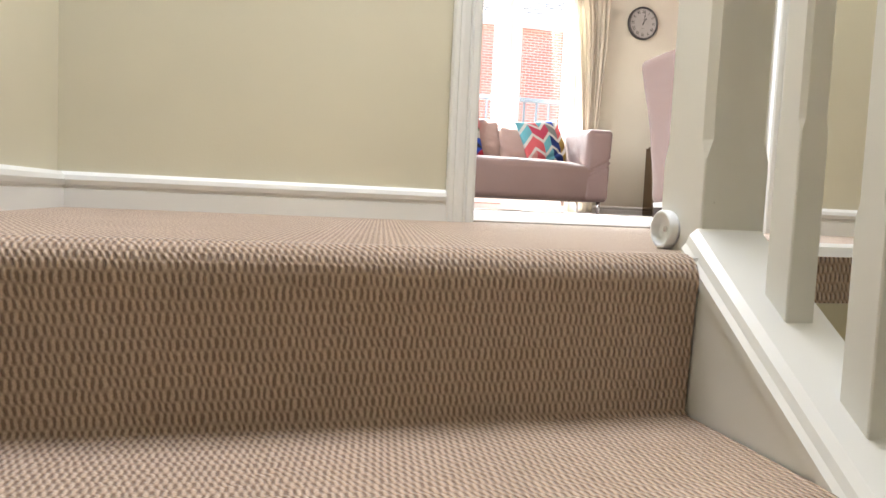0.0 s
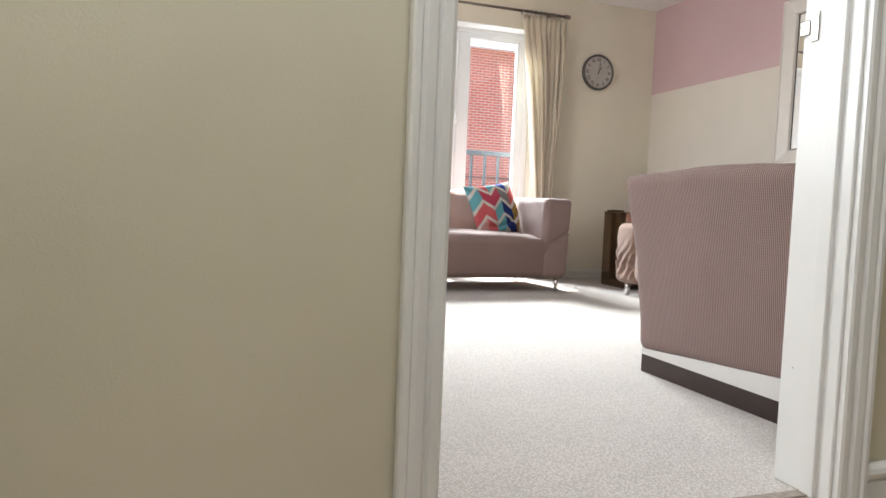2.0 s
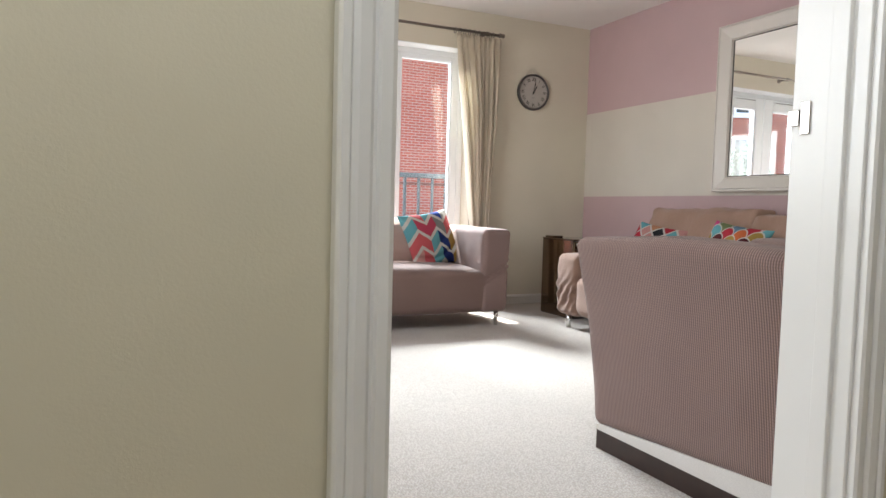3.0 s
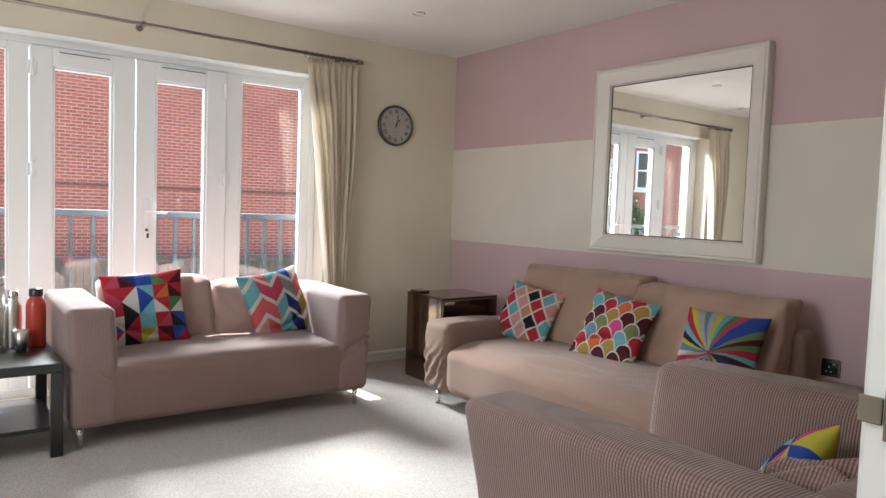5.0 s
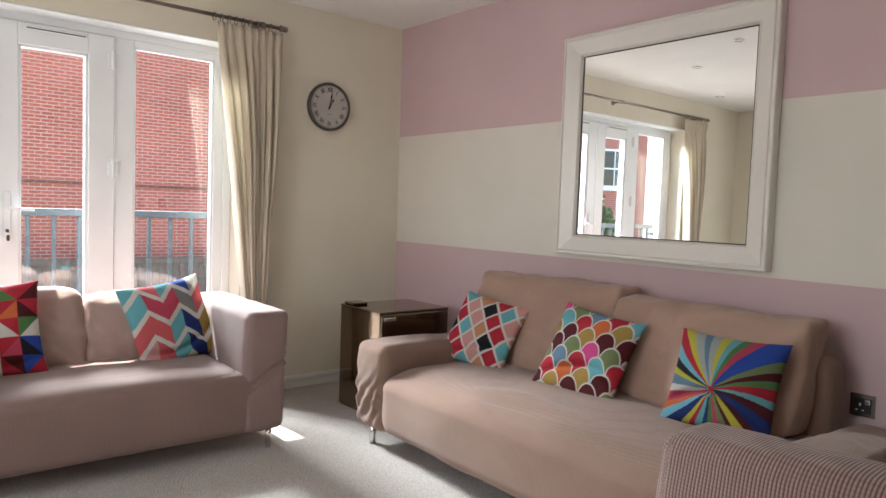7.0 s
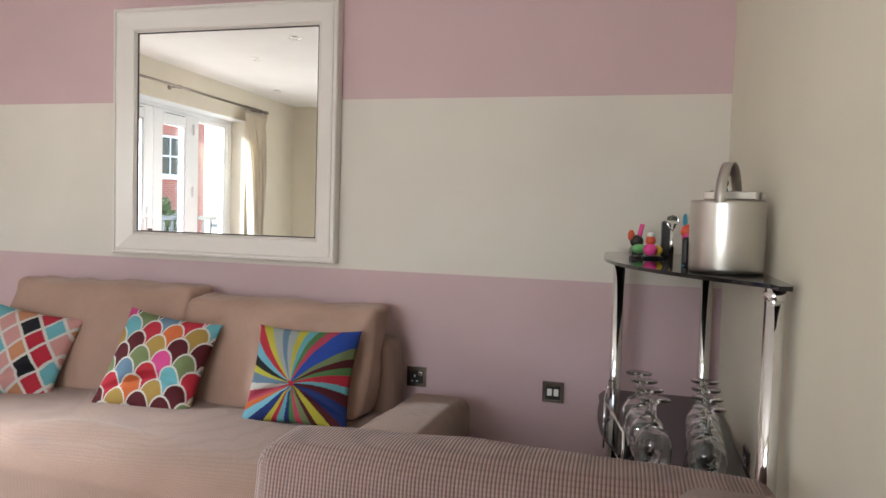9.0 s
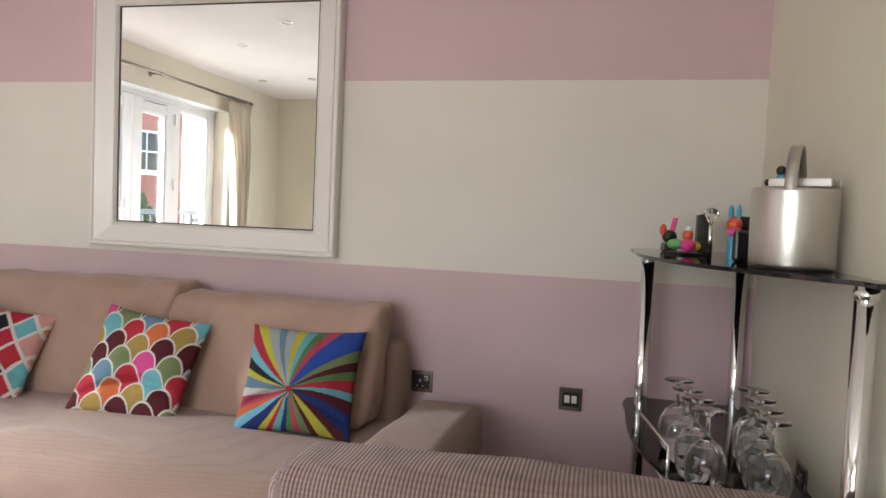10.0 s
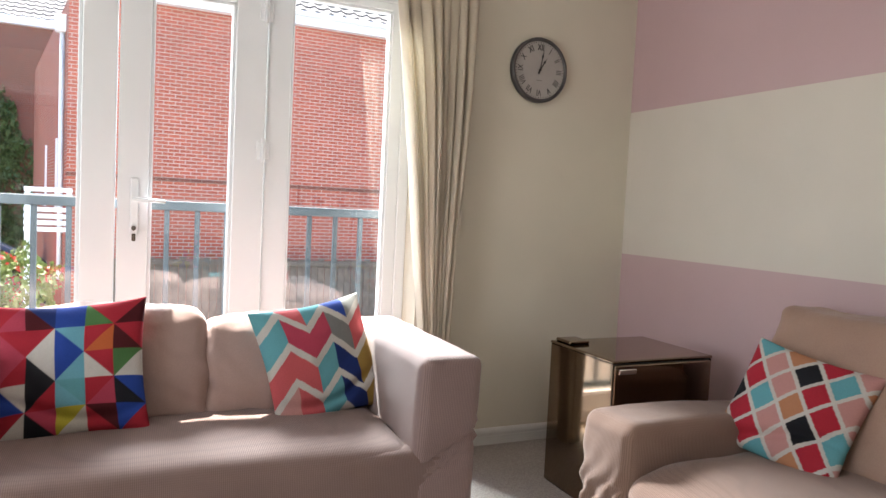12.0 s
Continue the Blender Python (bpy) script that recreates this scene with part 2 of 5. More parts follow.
# thin cloth lets some daylight through
cn, cl = CURTAIN.node_tree.nodes, CURTAIN.node_tree.links
thin, both = cn.new("ShaderNodeBsdfTranslucent"), cn.new("ShaderNodeMixShader")
thin.inputs[0].default_value, both.inputs[0].default_value = (0.80, 0.74, 0.62, 1), 0.30
cl.new(cn["Principled BSDF"].outputs[0], both.inputs[1])
cl.new(thin.outputs[0], both.inputs[2])
cl.new(both.outputs[0], cn["Material Output"].inputs[0])
WHITE_CLOTH = woven("white_lining_cloth", (0.75, 0.72, 0.68))
CHROME = metal("chrome", (0.82, 0.82, 0.82), 0.08)
STEEL = metal("brushed_steel", (0.62, 0.60, 0.57), 0.30, (1, 1, 240), 0.03)
NICKEL = metal("dark_nickel", (0.36, 0.33, 0.30), 0.22)
POLE = metal("antique_bronze_pole", (0.30, 0.26, 0.23), 0.35)
GREY_RAIL = plain("blue_grey_railing_paint", (0.022, 0.031, 0.038), 0.55)
DARK_WOOD = plain("dark_stained_wood", (0.035, 0.018, 0.014), 0.35, 0, 0.4, 18)
BLACK = plain("black_lacquer", (0.015, 0.014, 0.014), 0.3)
BLACK_GLASS = plain("black_glass", (0.006, 0.006, 0.007), 0.04)
BRONZE_MIRROR = plain("bronze_mirror_glass", (0.27, 0.205, 0.15), 0.06, 1.0, 0.06, 6)
MIRROR = plain("mirror_silver", (0.93, 0.94, 0.93), 0.005, 1.0, 0.0)
SILVER_FRAME = paint("champagne_silver_frame", (0.70, 0.66, 0.62), 0.32, 0.1, 0.05, 120)
BLACK_EDGE = plain("frame_dark_edge", (0.05, 0.045, 0.04), 0.4)
GLASS = pane_glass("window_glass")
DRINK_GLASS = bpy.data.materials.new("drinking_glass")
DRINK_GLASS.use_nodes = True
dg = DRINK_GLASS.node_tree.nodes["Principled BSDF"]
dg.inputs["Transmission Weight"].default_value, dg.inputs["Roughness"].default_value, dg.inputs["IOR"].default_value = 1.0, 0.0, 1.45
dg.inputs["Base Color"].default_value = (0.98, 0.99, 0.99, 1)
PRINT = attribute_fabric("printed_cotton")
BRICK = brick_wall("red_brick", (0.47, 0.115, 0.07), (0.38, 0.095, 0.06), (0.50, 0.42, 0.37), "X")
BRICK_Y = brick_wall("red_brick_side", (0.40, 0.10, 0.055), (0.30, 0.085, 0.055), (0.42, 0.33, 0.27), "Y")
BRICK_OLD = brick_wall("dark_red_brick", (0.24, 0.075, 0.05), (0.17, 0.06, 0.045), (0.25, 0.19, 0.16), "X")
ROOF = tile_roof("grey_concrete_tiles", (0.20, 0.18, 0.17))
FENCE = plain("weathered_fence_timber", (0.20, 0.15, 0.11), 0.85, 0, 0.4, 6)
# lightened well past asphalt so the yard reflects sun onto brick and ceiling
ASPHALT = plain("pale_bounce_paving", (0.36, 0.34, 0.31), 0.9, 0, 0.3, 3)
LEAF = plain("green_leaves", (0.07, 0.13, 0.03), 0.6, 0, 0.5, 2)
LEAF_LIGHT = plain("yellow_green_leaves", (0.18, 0.22, 0.04), 0.6, 0, 0.4, 3)
BARK = plain("bark", (0.10, 0.07, 0.05), 0.9, 0, 0.4, 10)
FACE = plain("aged_white_dial", (0.44, 0.415, 0.385), 0.5, 0, 0.1, 14)
INK = plain("black_ink", (0.02, 0.02, 0.02), 0.5)
RED_TIN = plain("red_enamel", (0.45, 0.05, 0.03), 0.3)
CANVAS = woven("beige_canvas", (0.62, 0.52, 0.42))
MOTIF = plain("brown_leaf_print", (0.36, 0.28, 0.20), 0.8)
BRASS = metal("worn_brass", (0.70, 0.50, 0.20), 0.3)
GAP = plain("dark_gap", (0.02, 0.02, 0.02), 0.8)
GOLD_TOY, PINK_TOY = plain("yellow_plastic", (0.75, 0.50, 0.04), 0.4), plain("pink_plastic", (0.80, 0.06, 0.30), 0.4)
BLUE_TOY, GREEN_TOY, WHITE_TOY = plain("turquoise_plastic", (0.05, 0.35, 0.50), 0.4), plain("green_plastic", (0.15, 0.45, 0.15), 0.4), plain("white_plastic", (0.8, 0.8, 0.78), 0.4)
RED_TOY = plain("orange_red_plastic", (0.70, 0.10, 0.04), 0.4)
CAR_BLUE, CAR_RED = plain("dark_blue_car_paint", (0.02, 0.03, 0.06), 0.15), plain("red_car_paint", (0.35, 0.02, 0.02), 0.15)
LAMP_GLASS = bpy.data.materials.new("downlight_lamp")
LAMP_GLASS.use_nodes = True
LAMP_GLASS.node_tree.nodes["Principled BSDF"].inputs["Base Color"].default_value = (0.85, 0.85, 0.82, 1)
LAMP_GLASS.node_tree.nodes["Principled BSDF"].inputs["Roughness"].default_value = 0.2

# ---- builders ----


def add_box(bm, x0, x1, y0, y1, z0, z1, bevel=0.0, seg=2, mi=0):
    r = bmesh.ops.create_cube(bm, size=1.0)
    vs = r["verts"]
    for v in vs:
        v.co = Vector((x0 + (v.co.x + 0.5) * (x1 - x0), y0 + (v.co.y + 0.5) * (y1 - y0), z0 + (v.co.z + 0.5) * (z1 - z0)))
    fs = {f for v in vs for f in v.link_faces}
    for f in fs:
        f.material_index = mi
    if bevel > 0:
        es = list({e for v in vs for e in v.link_edges})
        bmesh.ops.bevel(bm, geom=es, offset=bevel, segments=seg, affect="EDGES", profile=0.5)
    return bm


def box(x0, x1, y0, y1, z0, z1, bevel=0.0, seg=2):
    return add_box(bmesh.new(), x0, x1, y0, y1, z0, z1, bevel, seg)


def add_tube(bm, a, b, r, seg=16, r2=None):
    a, b = Vector(a), Vector(b)
    d = b - a
    m = Matrix.Translation((a + b) / 2) @ d.to_track_quat("Z", "Y").to_matrix().to_4x4()
    bmesh.ops.create_cone(bm, cap_ends=True, segments=seg, radius1=r, radius2=r if r2 is None else r2, depth=d.length, matrix=m)
    return bm


def tube(a, b, r, seg=16, r2=None):
    return add_tube(bmesh.new(), a, b, r, seg, r2)


def lathe(profile, seg=32, at=(0, 0, 0), m=None):
    """Turns (radius, height) pairs about z."""
    bm = bmesh.new()
    rings = []
    for r, z in profile:
        rings.append([bm.verts.new((max(r, 1e-4) * math.cos(2 * math.pi * i / seg), max(r, 1e-4) * math.sin(2 * math.pi * i / seg), z)) for i in range(seg)])
    for a, b in zip(rings, rings[1:]):
        for i in range(seg):
            bm.faces.new((a[i], a[(i + 1) % seg], b[(i + 1) % seg], b[i]))
    mm = Matrix.Translation(at) @ (m if m is not None else Matrix())
    bmesh.ops.transform(bm, matrix=mm, verts=bm.verts)
    return bm


def extrude_outline(points, height, at=(0, 0, 0), m=None):
    bm = bmesh.new()
    lo = [bm.verts.new((x, y, 0)) for x, y in points]
    hi = [bm.verts.new((x, y, height)) for x, y in points]
    bm.faces.new(lo[::-1])
    bm.faces.new(hi)
    k = len(points)
    for i in range(k):
        bm.faces.new((lo[i], lo[(i + 1) % k], hi[(i + 1) % k], hi[i]))
    bmesh.ops.transform(bm, matrix=Matrix.Translation(at) @ (m if m is not None else Matrix()), verts=bm.verts)
    return bm


def soft_box(x0, x1, y0, y1, z0, z1, r=0.05, n=18, wobble=0.006, freq=5.0, shape=None, bulge=0.012, run="Y"):
    """An upholstered block: rounded edges, slightly uneven faces; shape may move each point."""
    bm = bmesh.new()
    bmesh.ops.create_cube(bm, size=2.0)
    bmesh.ops.subdivide_edges(bm, edges=bm.edges[:], cuts=n, use_grid_fill=True)
    rib = bm.verts.layers.float.new("rib")
    ia, ib = (1, 0) if run == "Y" else (0, 1)
    c = Vector(((x0 + x1) / 2, (y0 + y1) / 2, (z0 + z1) / 2))
    hs = Vector(((x1 - x0) / 2, (y1 - y0) / 2, (z1 - z0) / 2))
    r = min(r, *hs)
    for v in bm.verts:
        p = Vector([v.co[i] * hs[i] for i in range(3)])
        # crowd the grid towards the edges so that the rounding is smooth
        p = Vector([math.copysign(hs[i] * (1 - (1 - abs(v.co[i])) ** 1.25), v.co[i]) for i in range(3)])
        q = Vector([max(-hs[i] + r, min(hs[i] - r, p[i])) for i in range(3)])
        d = p - q
        if d.length > 1e-6:
            p = q + d.normalized() * r
        v[rib] = (p[ia] if abs(p[ia]) < hs[ia] - r * 0.5 else p[ib]) + 10.0
        p = p + c
        w = noise.noise(p * freq) * wobble + noise.noise(p * freq * 3.1) * wobble * 0.4
        nrm = (p - c)
        nrm = Vector([nrm[i] / hs[i] for i in range(3)])
        if nrm.length > 1e-6:
            p = p + nrm.normalized() * w
        for i in range(3):
            a, k = (i + 1) % 3, (i + 2) % 3
            p[i] += math.copysign(bulge * min(1, abs(nrm[i])) ** 6 * max(0, 1 - nrm[a] ** 2) * max(0, 1 - nrm[k] ** 2), nrm[i])
        v.co = shape(p) if shape else p
    for f in bm.faces:
        f.smooth = True
    return bm


def smooth(bm):
    for f in bm.faces:
        f.smooth = True
    return bm


def mesh_ob(name, bm, mats, parent=None, label="", flat=False):
    bmesh.ops.recalc_face_normals(bm, faces=bm.faces[:])
    me = bpy.data.meshes.new(name)
    bm.to_mesh(me)
    bm.free()
    for m in (mats if isinstance(mats, (list, tuple)) else (mats,)):
        me.materials.append(m)
    ob = new(name, me)
    if parent is not None:
        ob.parent = parent
    if label:
        ob["label"] = label
    return ob


def part(name, bm, material, parent, label=""):
    return mesh_ob(name, bm, material, parent, label)


def thing(name, label, category, group="", kind=""):
    return tagged(new(name), label, category, group, kind)


def structure(name, bm, mats, label, category):
    return tagged(mesh_ob(name, bm, mats), label, category, "", "structure")


def moulding(profile, a, b, up=(0, 0, 1), out=(0, -1, 0)):
    """A run of trim from a to b: profile in (out, up) metres."""
    bm = bmesh.new()
    a, b, up, out = Vector(a), Vector(b), Vector(up), Vector(out)
    ra = [bm.verts.new(a + out * o + up * u) for o, u in profile]
    rb = [bm.verts.new(b + out * o + up * u) for o, u in profile]
    k = len(profile)
    for i in range(k):
        bm.faces.new((ra[i], ra[(i + 1) % k], rb[(i + 1) % k], rb[i]))
    bm.faces.new(ra[::-1])
    bm.faces.new(rb)
    return bm

# ---- structure: living room, landing and stairs ----
X_W, X_E, Y_S, Y_N, H = -0.58, 4.10, 2.20, 6.39, 2.40
LX0, LX1 = -0.284, 2.40
DOOR_L, DOOR_R, DOOR_H = 0.641, 1.533, 2.02
Z_LOW = -2.47

structure("floor", box(X_W - 0.1, X_E + 0.1, 2.145, Y_N + 0.1, -0.25, 0.0), CARPET, "cream loop-pile carpet over the living room floor", "floor")
bm = box(LX0 - 0.1, LX1 + 0.1, 1.155, 2.141, -0.25, 0.0)
structure("floor_landing", bm, STAIR_CARPET, "beige loop-pile carpet on the stair landing", "floor")
structure("ceiling", box(X_W - 0.2, X_E + 0.2, Y_S - 0.06, Y_N + 0.2, H, H + 0.2), CEIL, "white painted living room ceiling", "ceiling")
# unseen ceiling; the hole is added to let the fill lamp through
bm = bmesh.new()
for a in ((LX0 - 0.15, -0.02, -2.8, Y_S - 0.064), (0.92, LX1 + 0.15, -2.8, Y_S - 0.064), (-0.02, 0.92, -2.8, 0.98), (-0.02, 0.92, 1.92, Y_S - 0.064)):
    add_box(bm, *a, H, H + 0.2)
structure("ceiling_landing", bm, CEIL, "white painted landing ceiling with an added opening for the fill lamp", "ceiling")

# east wall: pink above and below a pale stone band
bm = bmesh.new()
for z0, z1, mi in ((-0.2, 0.936, 0), (0.936, 1.660, 1), (1.660, H, 0)):
    add_box(bm, X_E, X_E + 0.2, Y_S - 0.11, Y_N + 0.3, z0, z1, 0, 2, mi)
structure("wall_east", bm, [PINK, STONE], "dusty pink wall with a broad pale stone band", "wall")

# north wall round the french window
WX0, WX1, WZ = 0.48, 2.95, 2.09
bm = bmesh.new()
add_box(bm, X_W - 0.2, WX0, Y_N, Y_N + 0.3, -0.2, H)
add_box(bm, WX1, X_E, Y_N, Y_N + 0.3, -0.2, H)
add_box(bm, WX0, WX1, Y_N, Y_N + 0.3, WZ, H)
add_box(bm, WX0, WX1, Y_N + 0.1, Y_N + 0.3, -0.2, 0.0)
structure("wall_north", bm, CREAM, "cream painted wall round the french window", "wall")

# west wall with the opening of the side window
bm = bmesh.new()
SY0, SY1, SZ0, SZ1 = 3.3, 4.9, 0.85, 2.05
add_box(bm, X_W - 0.2, X_W, Y_S - 0.11, SY0, -0.2, H)
add_box(bm, X_W - 0.2, X_W, SY1, Y_N, -0.2, H)
add_box(bm, X_W - 0.2, X_W, SY0, SY1, -0.2, SZ0)
add_box(bm, X_W - 0.2, X_W, SY0, SY1, SZ1, H)
structure("wall_west", bm, CREAM, "cream painted wall with a side window", "wall")

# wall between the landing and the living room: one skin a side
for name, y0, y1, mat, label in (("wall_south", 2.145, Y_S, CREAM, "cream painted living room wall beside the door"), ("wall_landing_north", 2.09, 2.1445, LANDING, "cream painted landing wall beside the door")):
    bm = bmesh.new()
    add_box(bm, X_W, DOOR_L, y0, y1, -0.2, H)
    add_box(bm, DOOR_R, X_E, y0, y1, -0.2, H)
    add_box(bm, DOOR_L, DOOR_R, y0, y1, DOOR_H, H)
    structure(name, bm, mat, label, "wall")

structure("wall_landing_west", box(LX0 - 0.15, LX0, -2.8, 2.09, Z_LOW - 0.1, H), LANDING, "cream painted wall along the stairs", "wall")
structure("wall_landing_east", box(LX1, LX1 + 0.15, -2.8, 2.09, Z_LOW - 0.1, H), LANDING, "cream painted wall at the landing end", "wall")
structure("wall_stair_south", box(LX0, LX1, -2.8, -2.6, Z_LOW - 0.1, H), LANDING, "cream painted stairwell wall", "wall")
structure("floor_lower_hall", box(LX0, LX1, -2.6, 1.1, Z_LOW - 0.1, Z_LOW), STAIR_CARPET, "beige carpet in the lower hall", "floor")
structure("wall_under_landing", box(0.70, LX1, 1.150, 1.1545, Z_LOW, -0.06), LANDING, "cream painted apron below the landing edge", "wall")

# stairs: carpeted treads with rounded noses
RISE, GOING, Y_TOP, STAIR_X = 0.19, 0.245, 1.125, 0.65


def stair_outline():
    pts = []
    y, z = Y_TOP, 0.0
    for k in range(13):
        pts += [(y + 0.030, z), (y + 0.016, z - 0.001), (y + 0.004, z - 0.005), (y - 0.004, z - 0.012), (y - 0.009, z - 0.022), (y - 0.010, z - 0.034), (y - 0.006, z - 0.060)]
        z -= RISE
        pts += [(y, z + 0.006), (y - 0.006, z)]
        y -= GOING
    pts += [(y, z), (y, z - 0.45), (Y_TOP + 0.030, -0.45)]
    return pts


bm = bmesh.new()
out = stair_outline()
la = [bm.verts.new((LX0, y, z)) for y, z in out]
lb = [bm.verts.new((STAIR_X, y, z)) for y, z in out]
for i in range(len(out)):
    j = (i + 1) % len(out)
    bm.faces.new((la[i], lb[i], lb[j], la[j])).smooth = i < len(out) - 4
structure("stairs", bm, STAIR_CARPET, "staircase covered in beige ribbed loop carpet", "stairs")

SKIRT = [(0, 0), (0.017, 0), (0.017, 0.040), (0.013, 0.043), (0.013, 0.047), (0.019, 0.050), (0.021, 0.060), (0.018, 0.070), (0.008, 0.078), (0, 0.078)]
def skirting(name, a, b, outward, label):
    structure(name, moulding(SKIRT, a, b, (0, 0, 1), outward), GLOSS, label, "skirting board")


skirting("baseboard_landing_north_1", (LX0, 2.09, 0), (0.593, 2.09, 0), (0, -1, 0), "glossy white moulded skirting board, scuffed")
skirting("baseboard_landing_north_2", (1.586, 2.09, 0), (LX1, 2.09, 0), (0, -1, 0), "glossy white moulded skirting board, scuffed")
skirting("baseboard_landing_west", (LX0, 1.13, 0), (LX0, 2.09, 0), (1, 0, 0), "glossy white moulded skirting board")
skirting("baseboard_north_1", (WX1, Y_N, 0), (X_E, Y_N, 0), (0, -1, 0), "glossy white moulded skirting board")
skirting("baseboard_north_2", (X_W, Y_N, 0), (WX0, Y_N, 0), (0, -1, 0), "glossy white moulded skirting board")
skirting("baseboard_east", (X_E, Y_S, 0), (X_E, Y_N, 0), (-1, 0, 0), "glossy white moulded skirting board")
skirting("baseboard_south", (1.603, Y_S, 0), (X_E, Y_S, 0), (0, 1, 0), "glossy white moulded skirting board")
# sloping skirting of the stair wall
bm = moulding([(0, -0.16), (0.016, -0.16), (0.016, 0.06), (0.02, 0.075), (0.008, 0.09), (0, 0.09)], (LX0, 1.125, -0.02), (LX0, -2.06, -0.02 - 13 * RISE), (0, 0, 1), (1, 0, 0))
structure("baseboard_stair_string", bm, GLOSS, "glossy white wall string of the stairs", "stair string")

# door lining, stop and architraves
bm = bmesh.new()
add_box(bm, DOOR_L + 0.001, DOOR_L + 0.026, 2.086, 2.204, 0, DOOR_H - 0.026, 0.002, 1)
add_box(bm, DOOR_R - 0.026, DOOR_R - 0.001, 2.086, 2.230, 0, DOOR_H - 0.026, 0.002, 1)
add_box(bm, DOOR_L + 0.001, DOOR_R - 0.001, 2.086, 2.204, DOOR_H - 0.026, DOOR_H - 0.001, 0.002, 1)
add_box(bm, DOOR_L + 0.024, DOOR_L + 0.030, 2.112, 2.130, 0, DOOR_H - 0.03, 0.002, 1)
add_box(bm, DOOR_R - 0.036, DOOR_R - 0.024, 2.118, 2.152, 0, DOOR_H - 0.03, 0.002, 1)
structure("door_frame_1", bm, GLOSS, "white gloss door lining with a planted stop, chipped", "door frame")
ARCH = [(0, 0), (0.012, 0), (0.016, 0.005), (0.016, 0.018), (0.011, 0.021), (0.011, 0.025), (0.018, 0.031), (0.020, 0.045), (0.018, 0.053), (0.023, 0.057), (0.023, 0.066), (0.018, 0.070), (0, 0.070)]
def architraves(prefix, y, sgn, thick=1.0):
    """Side pieces and head round the door, on one face of the wall."""
    prof = [(o * thick, u) for o, u in ARCH]
    l0, r0 = DOOR_L + 0.019, DOOR_R - 0.019
    structure("trim_" + prefix + "_1", moulding(prof, (l0, y, 0), (l0, y, DOOR_H + 0.06), (-1, 0, 0), (0, sgn, 0)), GLOSS, "glossy white moulded door architrave, chipped", "architrave")
    structure("trim_" + prefix + "_2", moulding(prof, (r0, y, 0), (r0, y, DOOR_H + 0.06), (1, 0, 0), (0, sgn, 0)), GLOSS, "glossy white moulded door architrave, chipped", "architrave")
    structure("trim_" + prefix + "_3", moulding(prof, (l0, y, DOOR_H - 0.02), (r0, y, DOOR_H - 0.02), (0, 0, 1), (0, sgn, 0)), GLOSS, "glossy white moulded door head architrave", "architrave")


architraves("landing", 2.0855, -1)
architraves("room", 2.2045, 1, 2.0)
structure("trim_threshold", box(DOOR_L + 0.026, DOOR_R - 0.026, 2.128, 2.158, -0.004, 0.004, 0.003, 2), plain("worn_carpet_bar", (0.30, 0.25, 0.20), 0.7, 0, 0.4, 60), "worn carpet joint in the doorway", "threshold")

# landing edge: nosing and scotia
structure("trim_landing_edge", moulding([(0, -0.10), (0.012, -0.10), (0.014, -0.055), (0.022, -0.048), (0.034, -0.040), (0.040, -0.022), (0.036, -0.004), (0.028, 0.012), (0, 0.016)], (0.765, 1.196, 0.0), (LX1, 1.196, 0.0), (0, 0, 1), (0, -1, 0)), GLOSS, "glossy white moulded nosing along the landing edge", "landing nosing")

# ---- french window ----
FY0, FY1 = 6.545, 6.615


def pane_part(x0, x1, z0, z1, y, parent):
    p = part("pane", box(x0, x1, y - 0.004, y + 0.004, z0, z1), GLASS, parent, "clear window pane")
    p.visible_shadow = False
    return p


fw = tagged(new("window_1"), "white upvc french window with two closed doors and fixed side lights", "french window", "", "structure")
part("window_head", box(WX0, WX1, FY0, FY1, 2.045, WZ, 0.004, 1), UPVC, fw)
part("window_sill", box(WX0, WX1, FY0, FY1, 0.0, 0.05, 0.004, 1), UPVC, fw)
part("window_jamb", box(WX0, 0.53, FY0, FY1, 0.05, 2.045, 0.004, 1), UPVC, fw)
part("window_jamb", box(2.90, WX1, FY0, FY1, 0.05, 2.045, 0.004, 1), UPVC, fw)
part("window_reveal", box(WX0 + 0.002, WX1 - 0.002, Y_N + 0.002, FY0, WZ - 0.006, WZ - 0.002), UPVC, fw)
for x0, x1, g0, g1 in ((0.53, 1.143, 0.592, 1.042), (2.287, 2.90, 2.388, 2.842)):
    side = part("side_light", bmesh.new(), UPVC, fw)
    b2 = bmesh.new()
    for a in ((x0, g0, 0.05, 2.045), (g1, x1, 0.05, 2.045), (g0, g1, 2.010, 2.045), (g0, g1, 0.05, 0.15)):
        add_box(b2, a[0], a[1], FY0 + 0.004, FY1 - 0.004, a[2], a[3], 0.003, 1)
    for a in ((g0 - 0.001, g0 + 0.012, 0.15, 2.01), (g1 - 0.012, g1 + 0.001, 0.15, 2.01), (g0, g1, 1.999, 2.011), (g0, g1, 0.149, 0.162)):
        add_box(b2, a[0], a[1], FY0 + 0.012, FY1 - 0.02, a[2], a[3], 0.003, 1)
    b2.to_mesh(side.data)
    b2.free()
    pane_part(g0, g1, 0.15, 2.01, 6.58, side)


